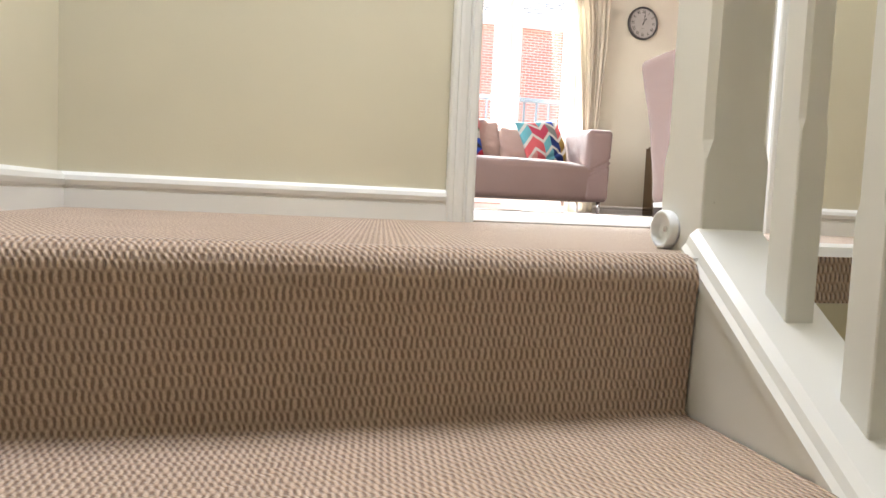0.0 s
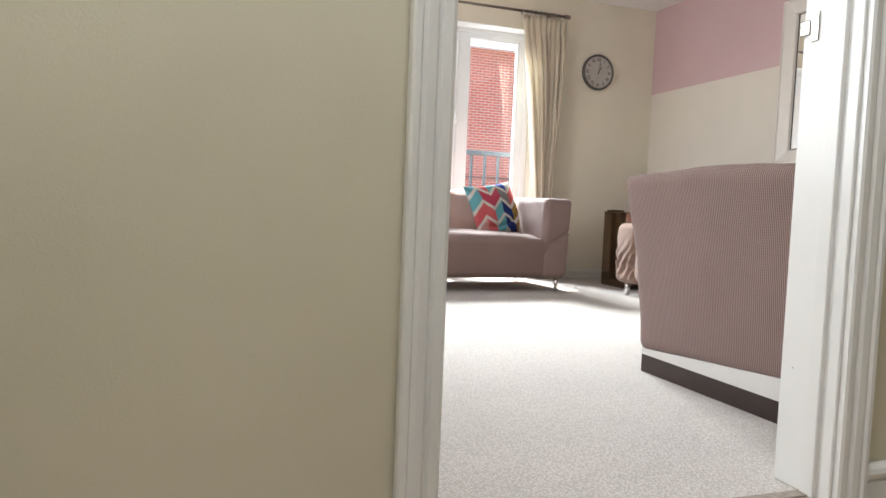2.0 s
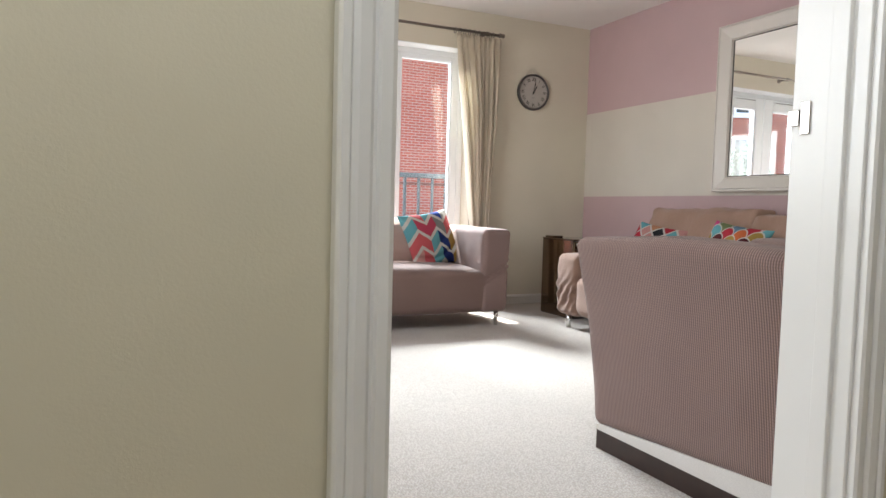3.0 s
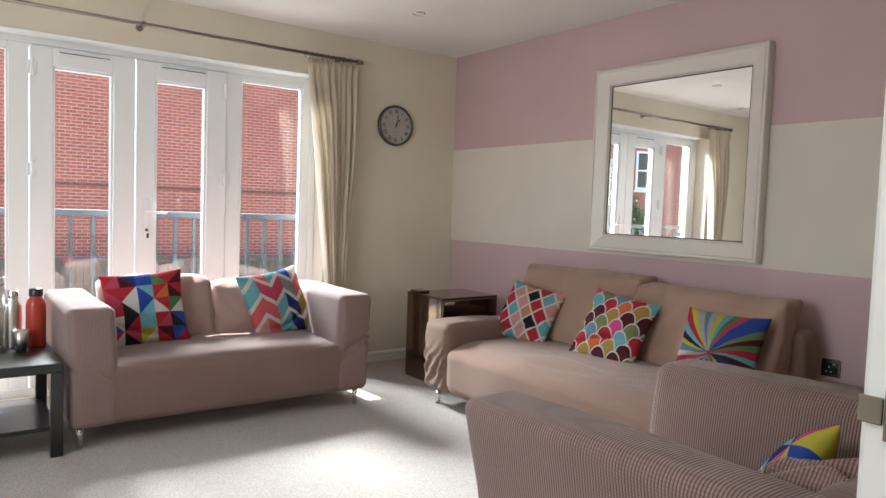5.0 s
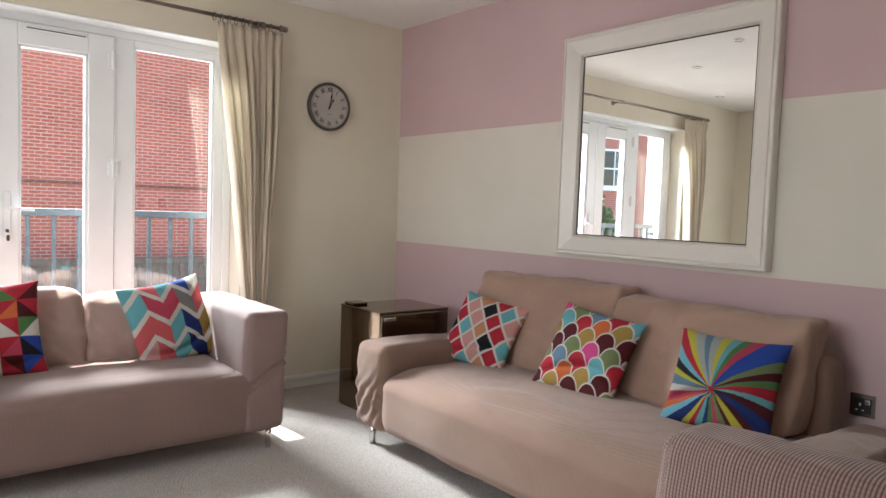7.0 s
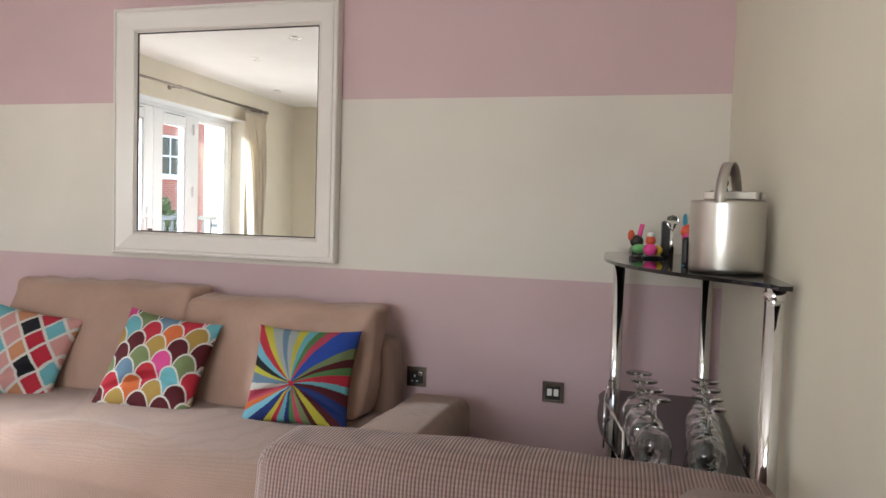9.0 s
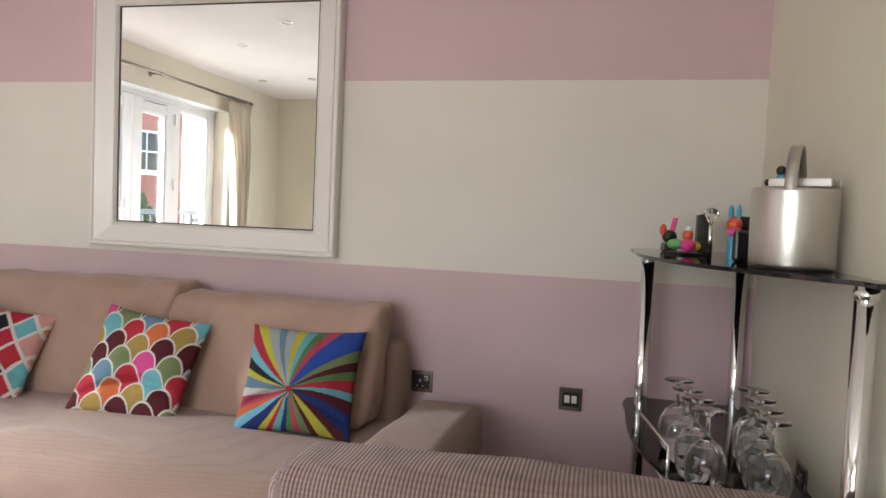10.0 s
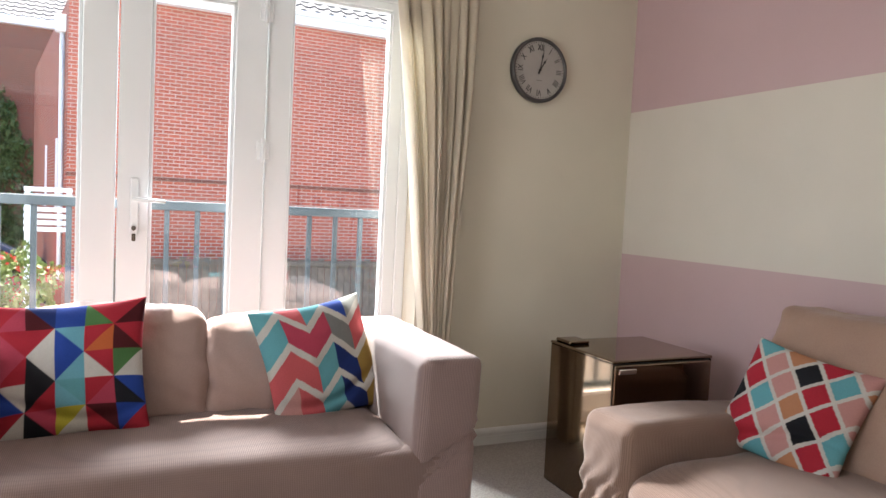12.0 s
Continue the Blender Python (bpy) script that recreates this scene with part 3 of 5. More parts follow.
def french_door(x0, x1, g0, g1, handle):
    d = part("door_leaf", bmesh.new(), UPVC, fw, "white upvc glazed door leaf")
    b2 = bmesh.new()
    y0, y1 = FY0 - 0.014, FY1 - 0.006
    for a in ((x0 + 0.003, g0, 0.055, 2.040), (g1, x1 - 0.003, 0.055, 2.040), (g0, g1, 1.930, 2.040), (g0, g1, 0.055, 0.32)):
        add_box(b2, a[0], a[1], y0, y1, a[2], a[3], 0.004, 1)
    for a in ((g0 - 0.001, g0 + 0.014, 0.32, 1.93), (g1 - 0.014, g1 + 0.001, 0.32, 1.93), (g0, g1, 1.917, 1.931), (g0, g1, 0.319, 0.333)):
        add_box(b2, a[0], a[1], y0 + 0.012, y1 - 0.02, a[2], a[3], 0.003, 1)
    b2.to_mesh(d.data)
    b2.free()
    pane_part(g0, g1, 0.32, 1.93, 6.58, d)
    part("trickle_vent", box(x0 + 0.14, x1 - 0.14, y0 - 0.012, y0 - 0.001, 2.004, 2.022, 0.003, 1), UPVC, d)
    part("vent_slot", box(x0 + 0.15, x1 - 0.15, y0 - 0.0135, y0 - 0.0125, 2.010, 2.015), GAP, d)
    hx = x1 - 0.012 if handle else x0 + 0.012
    for hz in (1.91, 1.33, 0.45):
        b3 = bmesh.new()
        add_tube(b3, (hx, y0 - 0.012, hz - 0.05), (hx, y0 - 0.012, hz + 0.05), 0.009, 10)
        add_box(b3, hx - 0.026, hx + 0.026, y0 - 0.008, y0 - 0.001, hz - 0.038, hz + 0.038, 0.003, 1)
        part("hinge", b3, UPVC, d)
    if handle:
        hx = x0 + 0.065
        part("backplate", box(hx - 0.016, hx + 0.016, y0 - 0.010, y0 - 0.001, 0.955, 1.185, 0.006, 2), UPVC, d)
        b3 = bmesh.new()
        add_tube(b3, (hx, y0 - 0.010, 1.10), (hx, y0 - 0.055, 1.10), 0.009, 12)
        add_tube(b3, (hx - 0.004, y0 - 0.050, 1.10), (hx + 0.115, y0 - 0.050, 1.094), 0.0085, 12, 0.007)
        part("lever_handle", smooth(b3), UPVC, d, "white lever handle")
        b3 = bmesh.new()
        add_tube(b3, (hx, y0 - 0.010, 0.985), (hx, y0 - 0.020, 0.985), 0.009, 12)
        add_box(b3, hx - 0.0015, hx + 0.0015, y0 - 0.05, y0 - 0.02, 0.976, 0.994)
        add_box(b3, hx - 0.007, hx + 0.007, y0 - 0.045, y0 - 0.043, 0.935, 0.965, 0.003, 1)
        part("key", b3, NICKEL, d, "keys hanging in the lock")


french_door(1.145, 1.714, 1.262, 1.588, False)
french_door(1.716, 2.285, 1.832, 2.154, True)

# ---- railing outside the french window ----
rail = thing("juliet_railing", "blue-grey painted steel railing outside the french window", "railing")
part("top_rail", box(0.30, 3.15, 6.83, 6.87, 1.055, 1.098, 0.004, 1), GREY_RAIL, rail)
part("bottom_rail", box(0.30, 3.15, 6.835, 6.865, 0.10, 0.135, 0.004, 1), GREY_RAIL, rail)
first = None
for i in range(22):
    x = 0.37 + i * 0.129
    if first is None:
        first = part("baluster", box(-0.011, 0.011, 6.839, 6.861, 0.135, 1.055, 0.002, 1), GREY_RAIL, rail)
        first.location.x = x
    else:
        o = new("baluster", first.data)
        o.parent, o.location.x = rail, x
for x in (0.30, 3.13):
    part("bracket", box(x, x + 0.02, 6.69, 6.87, 0.98, 1.02), GREY_RAIL, rail)

# ---- curtain pole and curtains ----
pole = thing("curtain_pole", "antique bronze curtain pole with rings over the french window", "curtain pole")
PY, PZ = 6.285, 2.205
part("rod", smooth(tube((0.26, PY, PZ), (3.13, PY, PZ), 0.011, 14)), POLE, pole)
for x, s in ((0.26, -1), (3.13, 1)):
    b2 = lathe([(0.011, 0), (0.019, 0.002), (0.019, 0.010), (0.012, 0.013), (0.015, 0.02), (0.017, 0.035), (0.015, 0.045), (0.001, 0.048)], 16, (x, PY, PZ), Matrix.Rotation(radians(90 * s), 4, "Y"))
    part("finial", smooth(b2), POLE, pole)
for x in (0.36, 1.70, 3.02):
    b2 = bmesh.new()
    add_tube(b2, (x, PY, PZ), (x, Y_N - 0.006, PZ), 0.007, 10)
    add_tube(b2, (x, Y_N - 0.008, PZ), (x, Y_N - 0.0005, PZ), 0.022, 16)
    add_tube(b2, (x - 0.012, PY, PZ), (x + 0.012, PY, PZ), 0.016, 14)
    part("bracket", b2, POLE, pole)


def ring_mesh(r, t):
    b2 = bmesh.new()
    n1, n2 = 18, 6
    vs = [[b2.verts.new((t * math.sin(2 * math.pi * j / n2), (r + t * math.cos(2 * math.pi * j / n2)) * math.cos(2 * math.pi * i / n1), (r + t * math.cos(2 * math.pi * j / n2)) * math.sin(2 * math.pi * i / n1))) for j in range(n2)] for i in range(n1)]
    for i in range(n1):
        for j in range(n2):
            b2.faces.new((vs[i][j], vs[(i + 1) % n1][j], vs[(i + 1) % n1][(j + 1) % n2], vs[i][(j + 1) % n2]))
    return smooth(b2)


ring0 = None
for k in range(9):
    for x in (2.735 + k * 0.042, 0.655 - k * 0.042):
        if ring0 is None:
            ring0 = part("ring", ring_mesh(0.022, 0.003), POLE, pole)
            o = ring0
        else:
            o = new("ring", ring0.data)
            o.parent = pole
        o.location = (x, PY, PZ - 0.009)


def curtain(side):
    """Pinch-pleated curtain; side +1 hangs on the east of the window, -1 on the west."""
    b2 = bmesh.new()
    nz, ns, folds = 56, 190, 8
    top, bot = 2.175, 0.012
    grid = []
    for iz in range(nz + 1):
        f = iz / nz
        z = top + (bot - top) * f
        left = 2.745 + 0.215 * min(1, f * 1.35) ** 1.15 + 0.015 * math.sin(f * 6)
        right = 3.135 - 0.085 * f + 0.012 * math.sin(f * 5 + 1)
        row = []
        for i in range(ns + 1):
            s = i / ns
            pinch = math.exp(-((z - 2.06) / 0.05) ** 2)
            ph = 2 * math.pi * folds * (s + 0.02 * math.sin(f * 4 + s * 9))
            amp = 0.038 * (0.30 + 0.7 * min(1, f * 3.5)) * (1 - 0.5 * pinch) * (0.8 + 0.35 * math.sin(s * 13 + 2))
            y = 6.29 + amp * math.sin(ph) + 0.010 * math.sin(ph * 2.3 + f * 5) * min(1, f * 2)
            y -= 0.012 * (1 - pinch) * (0.5 + 0.5 * math.sin(ph * 3)) * math.exp(-((z - 2.13) / 0.06) ** 2)
            x = left + (right - left) * s + 0.006 * math.cos(ph) - 0.0
            row.append(b2.verts.new((x if side > 0 else 3.39 - x, y, z)))
        grid.append(row)
    for a, b in zip(grid, grid[1:]):
        for i in range(ns):
            b2.faces.new((a[i], a[i + 1], b[i + 1], b[i]))
    ob = mesh_ob("curtain", smooth(b2), CURTAIN)
    so = ob.modifiers.new("thickness", "SOLIDIFY")
    so.thickness = 0.004
    return tagged(ob, "cream pinch-pleated curtain drawn aside beside the french window", "curtain", "curtains of the french window")


curtain(1)
curtain(-1)

# pole of the side window, above its opening
p2 = thing("side_curtain_pole", "chrome curtain pole over the side window", "curtain pole")
part("rod", smooth(tube((X_W + 0.09, 3.05, 2.24), (X_W + 0.09, 5.28, 2.24), 0.011, 14)), CHROME, p2)
part("finial", smooth(tube((X_W + 0.09, 5.28, 2.24), (X_W + 0.09, 5.36, 2.24), 0.016, 14)), CHROME, p2)
for y in (3.2, 5.15):
    part("bracket", smooth(tube((X_W + 0.0, y, 2.24), (X_W + 0.09, y, 2.24), 0.007, 10)), CHROME, p2)
w2 = tagged(new("window_2"), "white upvc side window in the west wall", "window", "", "structure")
b2 = bmesh.new()
for a in ((SY0, SY0 + 0.06, SZ0, SZ1), (SY1 - 0.06, SY1, SZ0, SZ1), (SY0 + 0.06, SY1 - 0.06, SZ0, SZ0 + 0.06), (SY0 + 0.06, SY1 - 0.06, SZ1 - 0.06, SZ1), (4.07, 4.13, SZ0 + 0.06, SZ1 - 0.06)):
    add_box(b2, X_W - 0.16, X_W - 0.10, a[0], a[1], a[2], a[3], 0.003, 1)
part("window_frame", b2, UPVC, w2)
for y0, y1 in ((SY0 + 0.06, 4.07), (4.13, SY1 - 0.06)):
    o = part("pane", box(X_W - 0.134, X_W - 0.126, y0, y1, SZ0 + 0.06, SZ1 - 0.06), GLASS, w2)
    o.visible_shadow = False

# ---- ceiling downlights ----
dl0 = None
for x, y in ((3.15, 5.555), (1.77, 5.52), (0.52, 5.50), (0.45, 6.05), (2.36, 4.87), (3.15, 3.60), (1.20, 3.60)):
    if dl0 is None:
        dl0 = thing("downlight", "recessed chrome ceiling downlight, switched off", "downlight", "ceiling downlights")
        part("bezel", smooth(lathe([(0.030, 0.0), (0.031, -0.004), (0.038, -0.006), (0.044, -0.003), (0.045, 0.0)], 28)), CHROME, dl0)
        part("lamp", smooth(lathe([(0.0, -0.001), (0.02, -0.0015), (0.030, -0.003), (0.0305, 0.0)], 28)), LAMP_GLASS, dl0)
        dl0.location = (x, y, H)
    else:
        copy_thing(dl0, pose(x, y, H))

# ---- things of the living room ----


def chrome_leg(x, y, h, parent, r=0.017):
    return part("leg", smooth(tube((x, y, 0), (x, y, h), r * 0.8, 14, r)), CHROME, parent, "chrome leg")


def loveseat():
    s = thing("loveseat", "two-seat sofa in a taupe ribbed stretch cover on chrome legs", "sofa")
    # arms flare a little towards the top
    def flare(cx, sgn):
        def f(p):
            k = max(0.0, (p.z - 0.30)) / 0.37
            p.x += sgn * 0.018 * k
            # folds where the cover is pulled in beside the seat
            run = (p.z - 0.36) - 0.55 * sgn * (p.x - cx)
            w = math.exp(-(run / 0.045) ** 2) * max(0.0, 1 - max(0.0, p.y - 5.42) / 0.20)
            p.y += 0.012 * w
            p.y += 0.007 * math.sin(run * 150) * w
            p.x -= sgn * 0.008 * math.sin(run * 130) * w
            return p
        return f
    part("arm", soft_box(1.195, 1.405, 5.396, 6.22, 0.100, 0.668, 0.038, 40, 0.004, 5, flare(1.3, -1), 0.005), COVER_ARM, s)
    part("arm", soft_box(2.560, 2.772, 5.396, 6.22, 0.100, 0.668, 0.038, 40, 0.004, 5, flare(2.66, 1), 0.005), COVER_ARM, s)
    part("base", soft_box(1.20, 2.770, 5.404, 6.20, 0.098, 0.385, 0.045, 34, 0.003, 4, None, 0.004, run="X"), COVER, s)
    def sag(p):
        m = (p.x - 1.98) / 0.6
        if p.z > 0.25:
            p.z += 0.012 * (1 - m * m) - 0.012 * math.exp(-((p.y - 5.43) / 0.06) ** 2)
        return p
    part("seat", soft_box(1.385, 2.575, 5.414, 6.12, 0.20, 0.402, 0.05, 30, 0.006, 4, sag, run="X"), COVER, s)
    part("backrest", soft_box(1.34, 2.62, 6.03, 6.215, 0.12, 0.60, 0.05, 20, 0.005, run="X"), COVER, s)
    def slump(cx):
        def f(p):
            u = (p.x - cx) / 0.29
            t = (p.z - 0.4) / 0.33
            p.y += 0.10 * t
            p.z -= 0.008 * u * u * max(0, t)
            p.x += 0.012 * math.sin(p.z * 30 + p.y * 20) * 0.4
            crease = 0.5 + 0.5 * math.sin(p.x * 40 + p.z * 42 + 2.5 * noise.noise(p * 6))
            p.y += 0.008 * crease ** 3 * abs(u)
            return p
        return f
    part("back_cushion", soft_box(1.42, 2.005, 5.83, 5.99, 0.395, 0.738, 0.035, 34, 0.014, 7, slump(1.71), 0.022), TAUPE, s, "loose taupe back cushion")
    part("back_cushion", soft_box(2.010, 2.56, 5.84, 6.00, 0.395, 0.705, 0.035, 34, 0.016, 7, slump(2.28), 0.022), TAUPE, s, "loose taupe back cushion, slumped")
    for x, y in ((2.715, 5.465), (1.245, 5.465), (2.715, 6.16), (1.245, 6.16)):
        chrome_leg(x, y, 0.115, s)
    return s


loveseat()


def large_sofa():
    s = thing("sofa", "large tan fabric-covered sofa on chrome legs under the mirror", "sofa")
    def arm_drape():
        def f(p):
            # cover bunched at the front foot of the arm
            k = math.exp(-((p.x - 3.12) / 0.09) ** 2) * math.exp(-((p.z - 0.24) / 0.10) ** 2)
            p.x += 0.009 * k * math.sin(p.z * 60 + p.y * 90 + 3 * noise.noise(p * 9))
            p.y += 0.009 * k * math.sin(p.z * 75 + p.x * 60 + 3 * noise.noise(p * 8))
            p.z -= 0.055 * max(0.0, p.x - 3.25) * min(1.0, max(0.0, (p.z - 0.15) / 0.25))
            return p
        return f
    part("arm", soft_box(3.10, 3.98, 5.075, 5.315, 0.095, 0.515, 0.045, 34, 0.008, 5, arm_drape(), run="X"), COVER_TAN, s)
    part("arm", soft_box(3.10, 3.96, 3.115, 3.365, 0.095, 0.510, 0.045, 34, 0.008, 5, arm_drape(), run="X"), COVER_TAN, s)
    def seat_shape(p):
        fr = math.exp(-((p.x - 3.10) / 0.10) ** 2)
        k = min(1.0, max(0.0, (p.z - 0.16) / 0.20))
        # loose cloth rucked up near the front edge
        d = math.hypot((p.x - 3.20) / 0.10, (p.y - 4.25) / 0.28)
        ruck = 0.013 * math.exp(-((d - 1) / 0.22) ** 2) * (0.6 + 0.4 * math.sin(p.y * 9)) + 0.004 * math.sin(p.x * 60 + p.y * 12) * math.exp(-(d / 0.9) ** 2)
        p.z += k * (ruck - 0.030 * fr + 0.010 * math.sin(p.y * 3 + 1))
        p.x += 0.010 * math.sin(p.y * 4.0) * fr
        return p
    part("seat", soft_box(3.085, 3.95, 3.34, 5.10, 0.095, 0.405, 0.065, 40, 0.008, 4, seat_shape), COVER_TAN, s)
    part("backrest", soft_box(3.88, 4.060, 3.425, 5.20, 0.12, 0.68, 0.05, 26, 0.006, 4), COVER_TAN, s)
    def back(cy, hw, lift):
        def f(p):
            u, t = (p.y - cy) / hw, (p.z - 0.40) / 0.43
            p.x += 0.14 * t - 0.02 * (1 - u * u) * (1 - t)
            p.z += lift * (0.012 * u * u * u * u) * max(0, t) + 0.003 * math.sin(p.y * 22) * max(0, t) ** 4
            p.x += 0.010 * math.sin(p.y * 16 + p.z * 24) * max(0, t)
            crease = 0.5 + 0.5 * math.sin(p.y * 46 + p.z * 30 + 2.0 * noise.noise(p * 5))
            p.x -= 0.007 * crease ** 3 * max(0, t) ** 1.5 * (0.4 + 0.6 * abs(u))
            p.y += 0.015 * u * t
            return p
        return f
    part("back_cushion", soft_box(3.69, 3.88, 4.315, 5.185, 0.400, 0.832, 0.034, 36, 0.014, 7, back(4.75, 0.43, 1)), TAN, s, "loose tan back cushion, creased")
    part("back_cushion", soft_box(3.69, 3.88, 3.485, 4.300, 0.400, 0.802, 0.034, 36, 0.012, 7, back(3.88, 0.42, 1)), TAN, s, "loose tan back cushion, creased")
    for x, y in ((3.165, 5.235), (3.165, 3.20), (3.98, 5.235), (3.98, 3.20)):
        chrome_leg(x, y, 0.11, s, 0.021)
    return s


large_sofa()


def armchair():
    s = thing("armchair", "bulky armchair in a taupe ribbed stretch cover beside the doorway", "armchair")
    def arm(sgn):
        def f(p):
            t = max(0.0, p.z - 0.1) / 0.62
            p.x += sgn * (-0.085 * t + 0.02 * math.sin(t * 3))
            p.y += 0.035 * t * max(0.0, p.y - 2.3) / 0.9
            p.z += 0.012 * math.sin((p.y - 2.3) * 3.2)
            p.z += 0.055 * max(0.0, 1 - (p.z - 0.07) / 0.25) * max(0.0, 3.2 - p.y) / 0.93
            return p
        return f
    part("arm", soft_box(1.825, 2.010, 2.27, 3.215, 0.068, 0.712, 0.040, 34, 0.006, 4, arm(1)), COVER_Y, s)
    part("arm", soft_box(2.480, 2.660, 2.27, 3.225, 0.068, 0.712, 0.040, 34, 0.006, 4, arm(-1)), COVER_Y, s)
    part("backrest", soft_box(1.86, 2.63, 2.235, 2.47, 0.10, 0.735, 0.07, 24, 0.008, run="X"), COVER, s)
    part("seat", soft_box(1.98, 2.50, 2.40, 3.20, 0.12, 0.43, 0.06, 24, 0.008, run="X"), COVER, s)
    b2 = bmesh.new()
    b2 = extrude_outline([(1.835, 2.29), (2.65, 2.29), (2.65, 3.185), (1.835, 3.185)], 0.065)
    part("plinth", b2, DARK_WOOD, s, "dark-stained wooden plinth")
    b2 = bmesh.new()
    va = [b2.verts.new(p) for p in ((1.832, 2.29, 0.065), (1.832, 3.18, 0.065), (1.828, 3.18, 0.085), (1.822, 2.29, 0.15))]
    b2.faces.new(va)
    vb = [b2.verts.new(v.co + Vector((0.01, 0, 0))) for v in va]
    b2.faces.new(vb[::-1])
    for i in range(4):
        b2.faces.new((va[i], va[(i + 1) % 4], vb[(i + 1) % 4], vb[i]))
    part("lining", b2, WHITE_CLOTH, s, "white lining showing below the cover")
    # loose cover gathered into folds where the arm meets the back
    for k in range(5):
        def gather(p, k=k):
            f = (p.y - 2.42) / 0.16
            p.x += 0.020 * math.sin(f * 3.0 + k) + 0.012 * math.sin(f * 7 + 2 * k)
            p.z += 0.022 * math.cos(f * 1.6) + 0.007 * math.sin(f * 6 + 1.7 * k) - 0.022
            return p
        x = 1.925 + 0.034 * k
        part("gathered_fold", soft_box(x, x + 0.048, 2.26, 2.57, 0.675 - 0.012 * k, 0.745 - 0.014 * abs(k - 1), 0.022, 14, 0.006, 9, gather), COVER_Y, s, "gathered fold of the loose cover")
    return s


armchair()

# ---- printed scatter cushions ----
WHITE = (0.72, 0.68, 0.62)
RED, CRIMSON, NAVY, BLUE = (0.50, 0.03, 0.05), (0.55, 0.07, 0.12), (0.02, 0.04, 0.18), (0.03, 0.08, 0.40)
TEAL, GREYC, OCHRE, ORANGE = (0.16, 0.45, 0.50), (0.25, 0.25, 0.24), (0.42, 0.27, 0.07), (0.66, 0.16, 0.05)
DARK, GREEN, YELLOW, CORAL = (0.02, 0.02, 0.025), (0.10, 0.24, 0.08), (0.60, 0.53, 0.06), (0.68, 0.13, 0.14)
MAROON, OLIVE, BLUSH, SKYC = (0.10, 0.015, 0.02), (0.20, 0.25, 0.11), (0.66, 0.33, 0.30), (0.20, 0.50, 0.62)
HOTPINK, LGREY, DULLBLUE = (0.70, 0.08, 0.28), (0.42, 0.44, 0.42), (0.16, 0.26, 0.36)


def chevrons(u, v):
    k = min(int(u * 5.0), 4)
    zig = abs(((u * 2.5) % 1.0) - 0.5) * 2
    w = v * 3.3 + zig * 0.62
    row = math.floor(w)
    if w - row < 0.25:
        return WHITE
    cols = ((BLUSH, CORAL, TEAL, NAVY, OCHRE), (CORAL, CORAL, TEAL, NAVY, OCHRE), (TEAL, CRIMSON, CRIMSON, GREYC, CORAL), (TEAL, CORAL, TEAL, BLUE, LGREY))
    return cols[int(row) % 4][k]


TRIANGLE_ROWS = (
    ((RED, WHITE), (DARK, CRIMSON), (YELLOW, WHITE), (RED, MAROON), (BLUE, RED)),
    ((BLUE, WHITE), (DARK, RED), (SKYC, TEAL), (RED, CRIMSON), (DARK, BLUE)),
    ((CRIMSON, RED), (DARK, WHITE), (BLUE, SKYC), (WHITE, RED), (GREEN, WHITE)),
    ((CRIMSON, RED), (RED, WHITE), (BLUE, SKYC), (RED, ORANGE), (MAROON, RED)),
    ((RED, CRIMSON), (MAROON, NAVY), (BLUE, BLUE), (GREEN, RED), (RED, MAROON)),
)


def triangles(u, v):
    i, j = int(u * 5), int(v * 5)
    fu, fv = u * 5 - i, v * 5 - j
    up = fu > fv if (i + j) % 2 == 0 else fu + fv > 1
    return TRIANGLE_ROWS[j][i][1 if up else 0]


def bright_triangles(u, v):
    i, j = int(u * 4), int(v * 4)
    up = u * 4 - i > v * 4 - j if (i + j) % 2 == 0 else u * 4 - i + v * 4 - j > 1
    pal = (YELLOW, WHITE, BLUE, SKYC, YELLOW, NAVY, WHITE, HOTPINK, SKYC)
    return pal[(i * 4 + j * 7 + 1 + (2 if up else 0)) % len(pal)]


def diamonds(u, v):
    a, b = u * 3.7 + v * 3.1, u * 3.7 - v * 3.1
    i, j = math.floor(a), math.floor(b)
    if min(a - i, i + 1 - a, b - j, j + 1 - b) < 0.075:
        return WHITE
    pal = (RED, BLUSH, DARK, TEAL, (0.60, 0.27, 0.14), RED, BLUSH)
    return pal[(i * 3 + j * 5 + 16) % len(pal)]


def scallops(u, v):
    """Fish-scale domes in staggered rows, each with a white rim."""
    pal = (MAROON, OLIVE, RED, OCHRE, MAROON, DULLBLUE, ORANGE, MAROON, OLIVE, RED, OCHRE, HOTPINK, TEAL)
    x, y, step = u * 4.1, v * 4.1, 0.62
    for row in range(int(y / step) - 2, int(y / step) + 3):
        off = 0.5 if row % 2 else 0.0
        cx = math.floor(x - off + 0.5) + off
        dx, dy = x - cx, y - row * step
        e = math.hypot(dx / 0.5, max(0.0, dy) / 0.74)
        if e <= 1.0:
            return WHITE if e > 0.89 else pal[int(row * 4 + cx * 2 * 5 + 78) % len(pal)]
    return WHITE


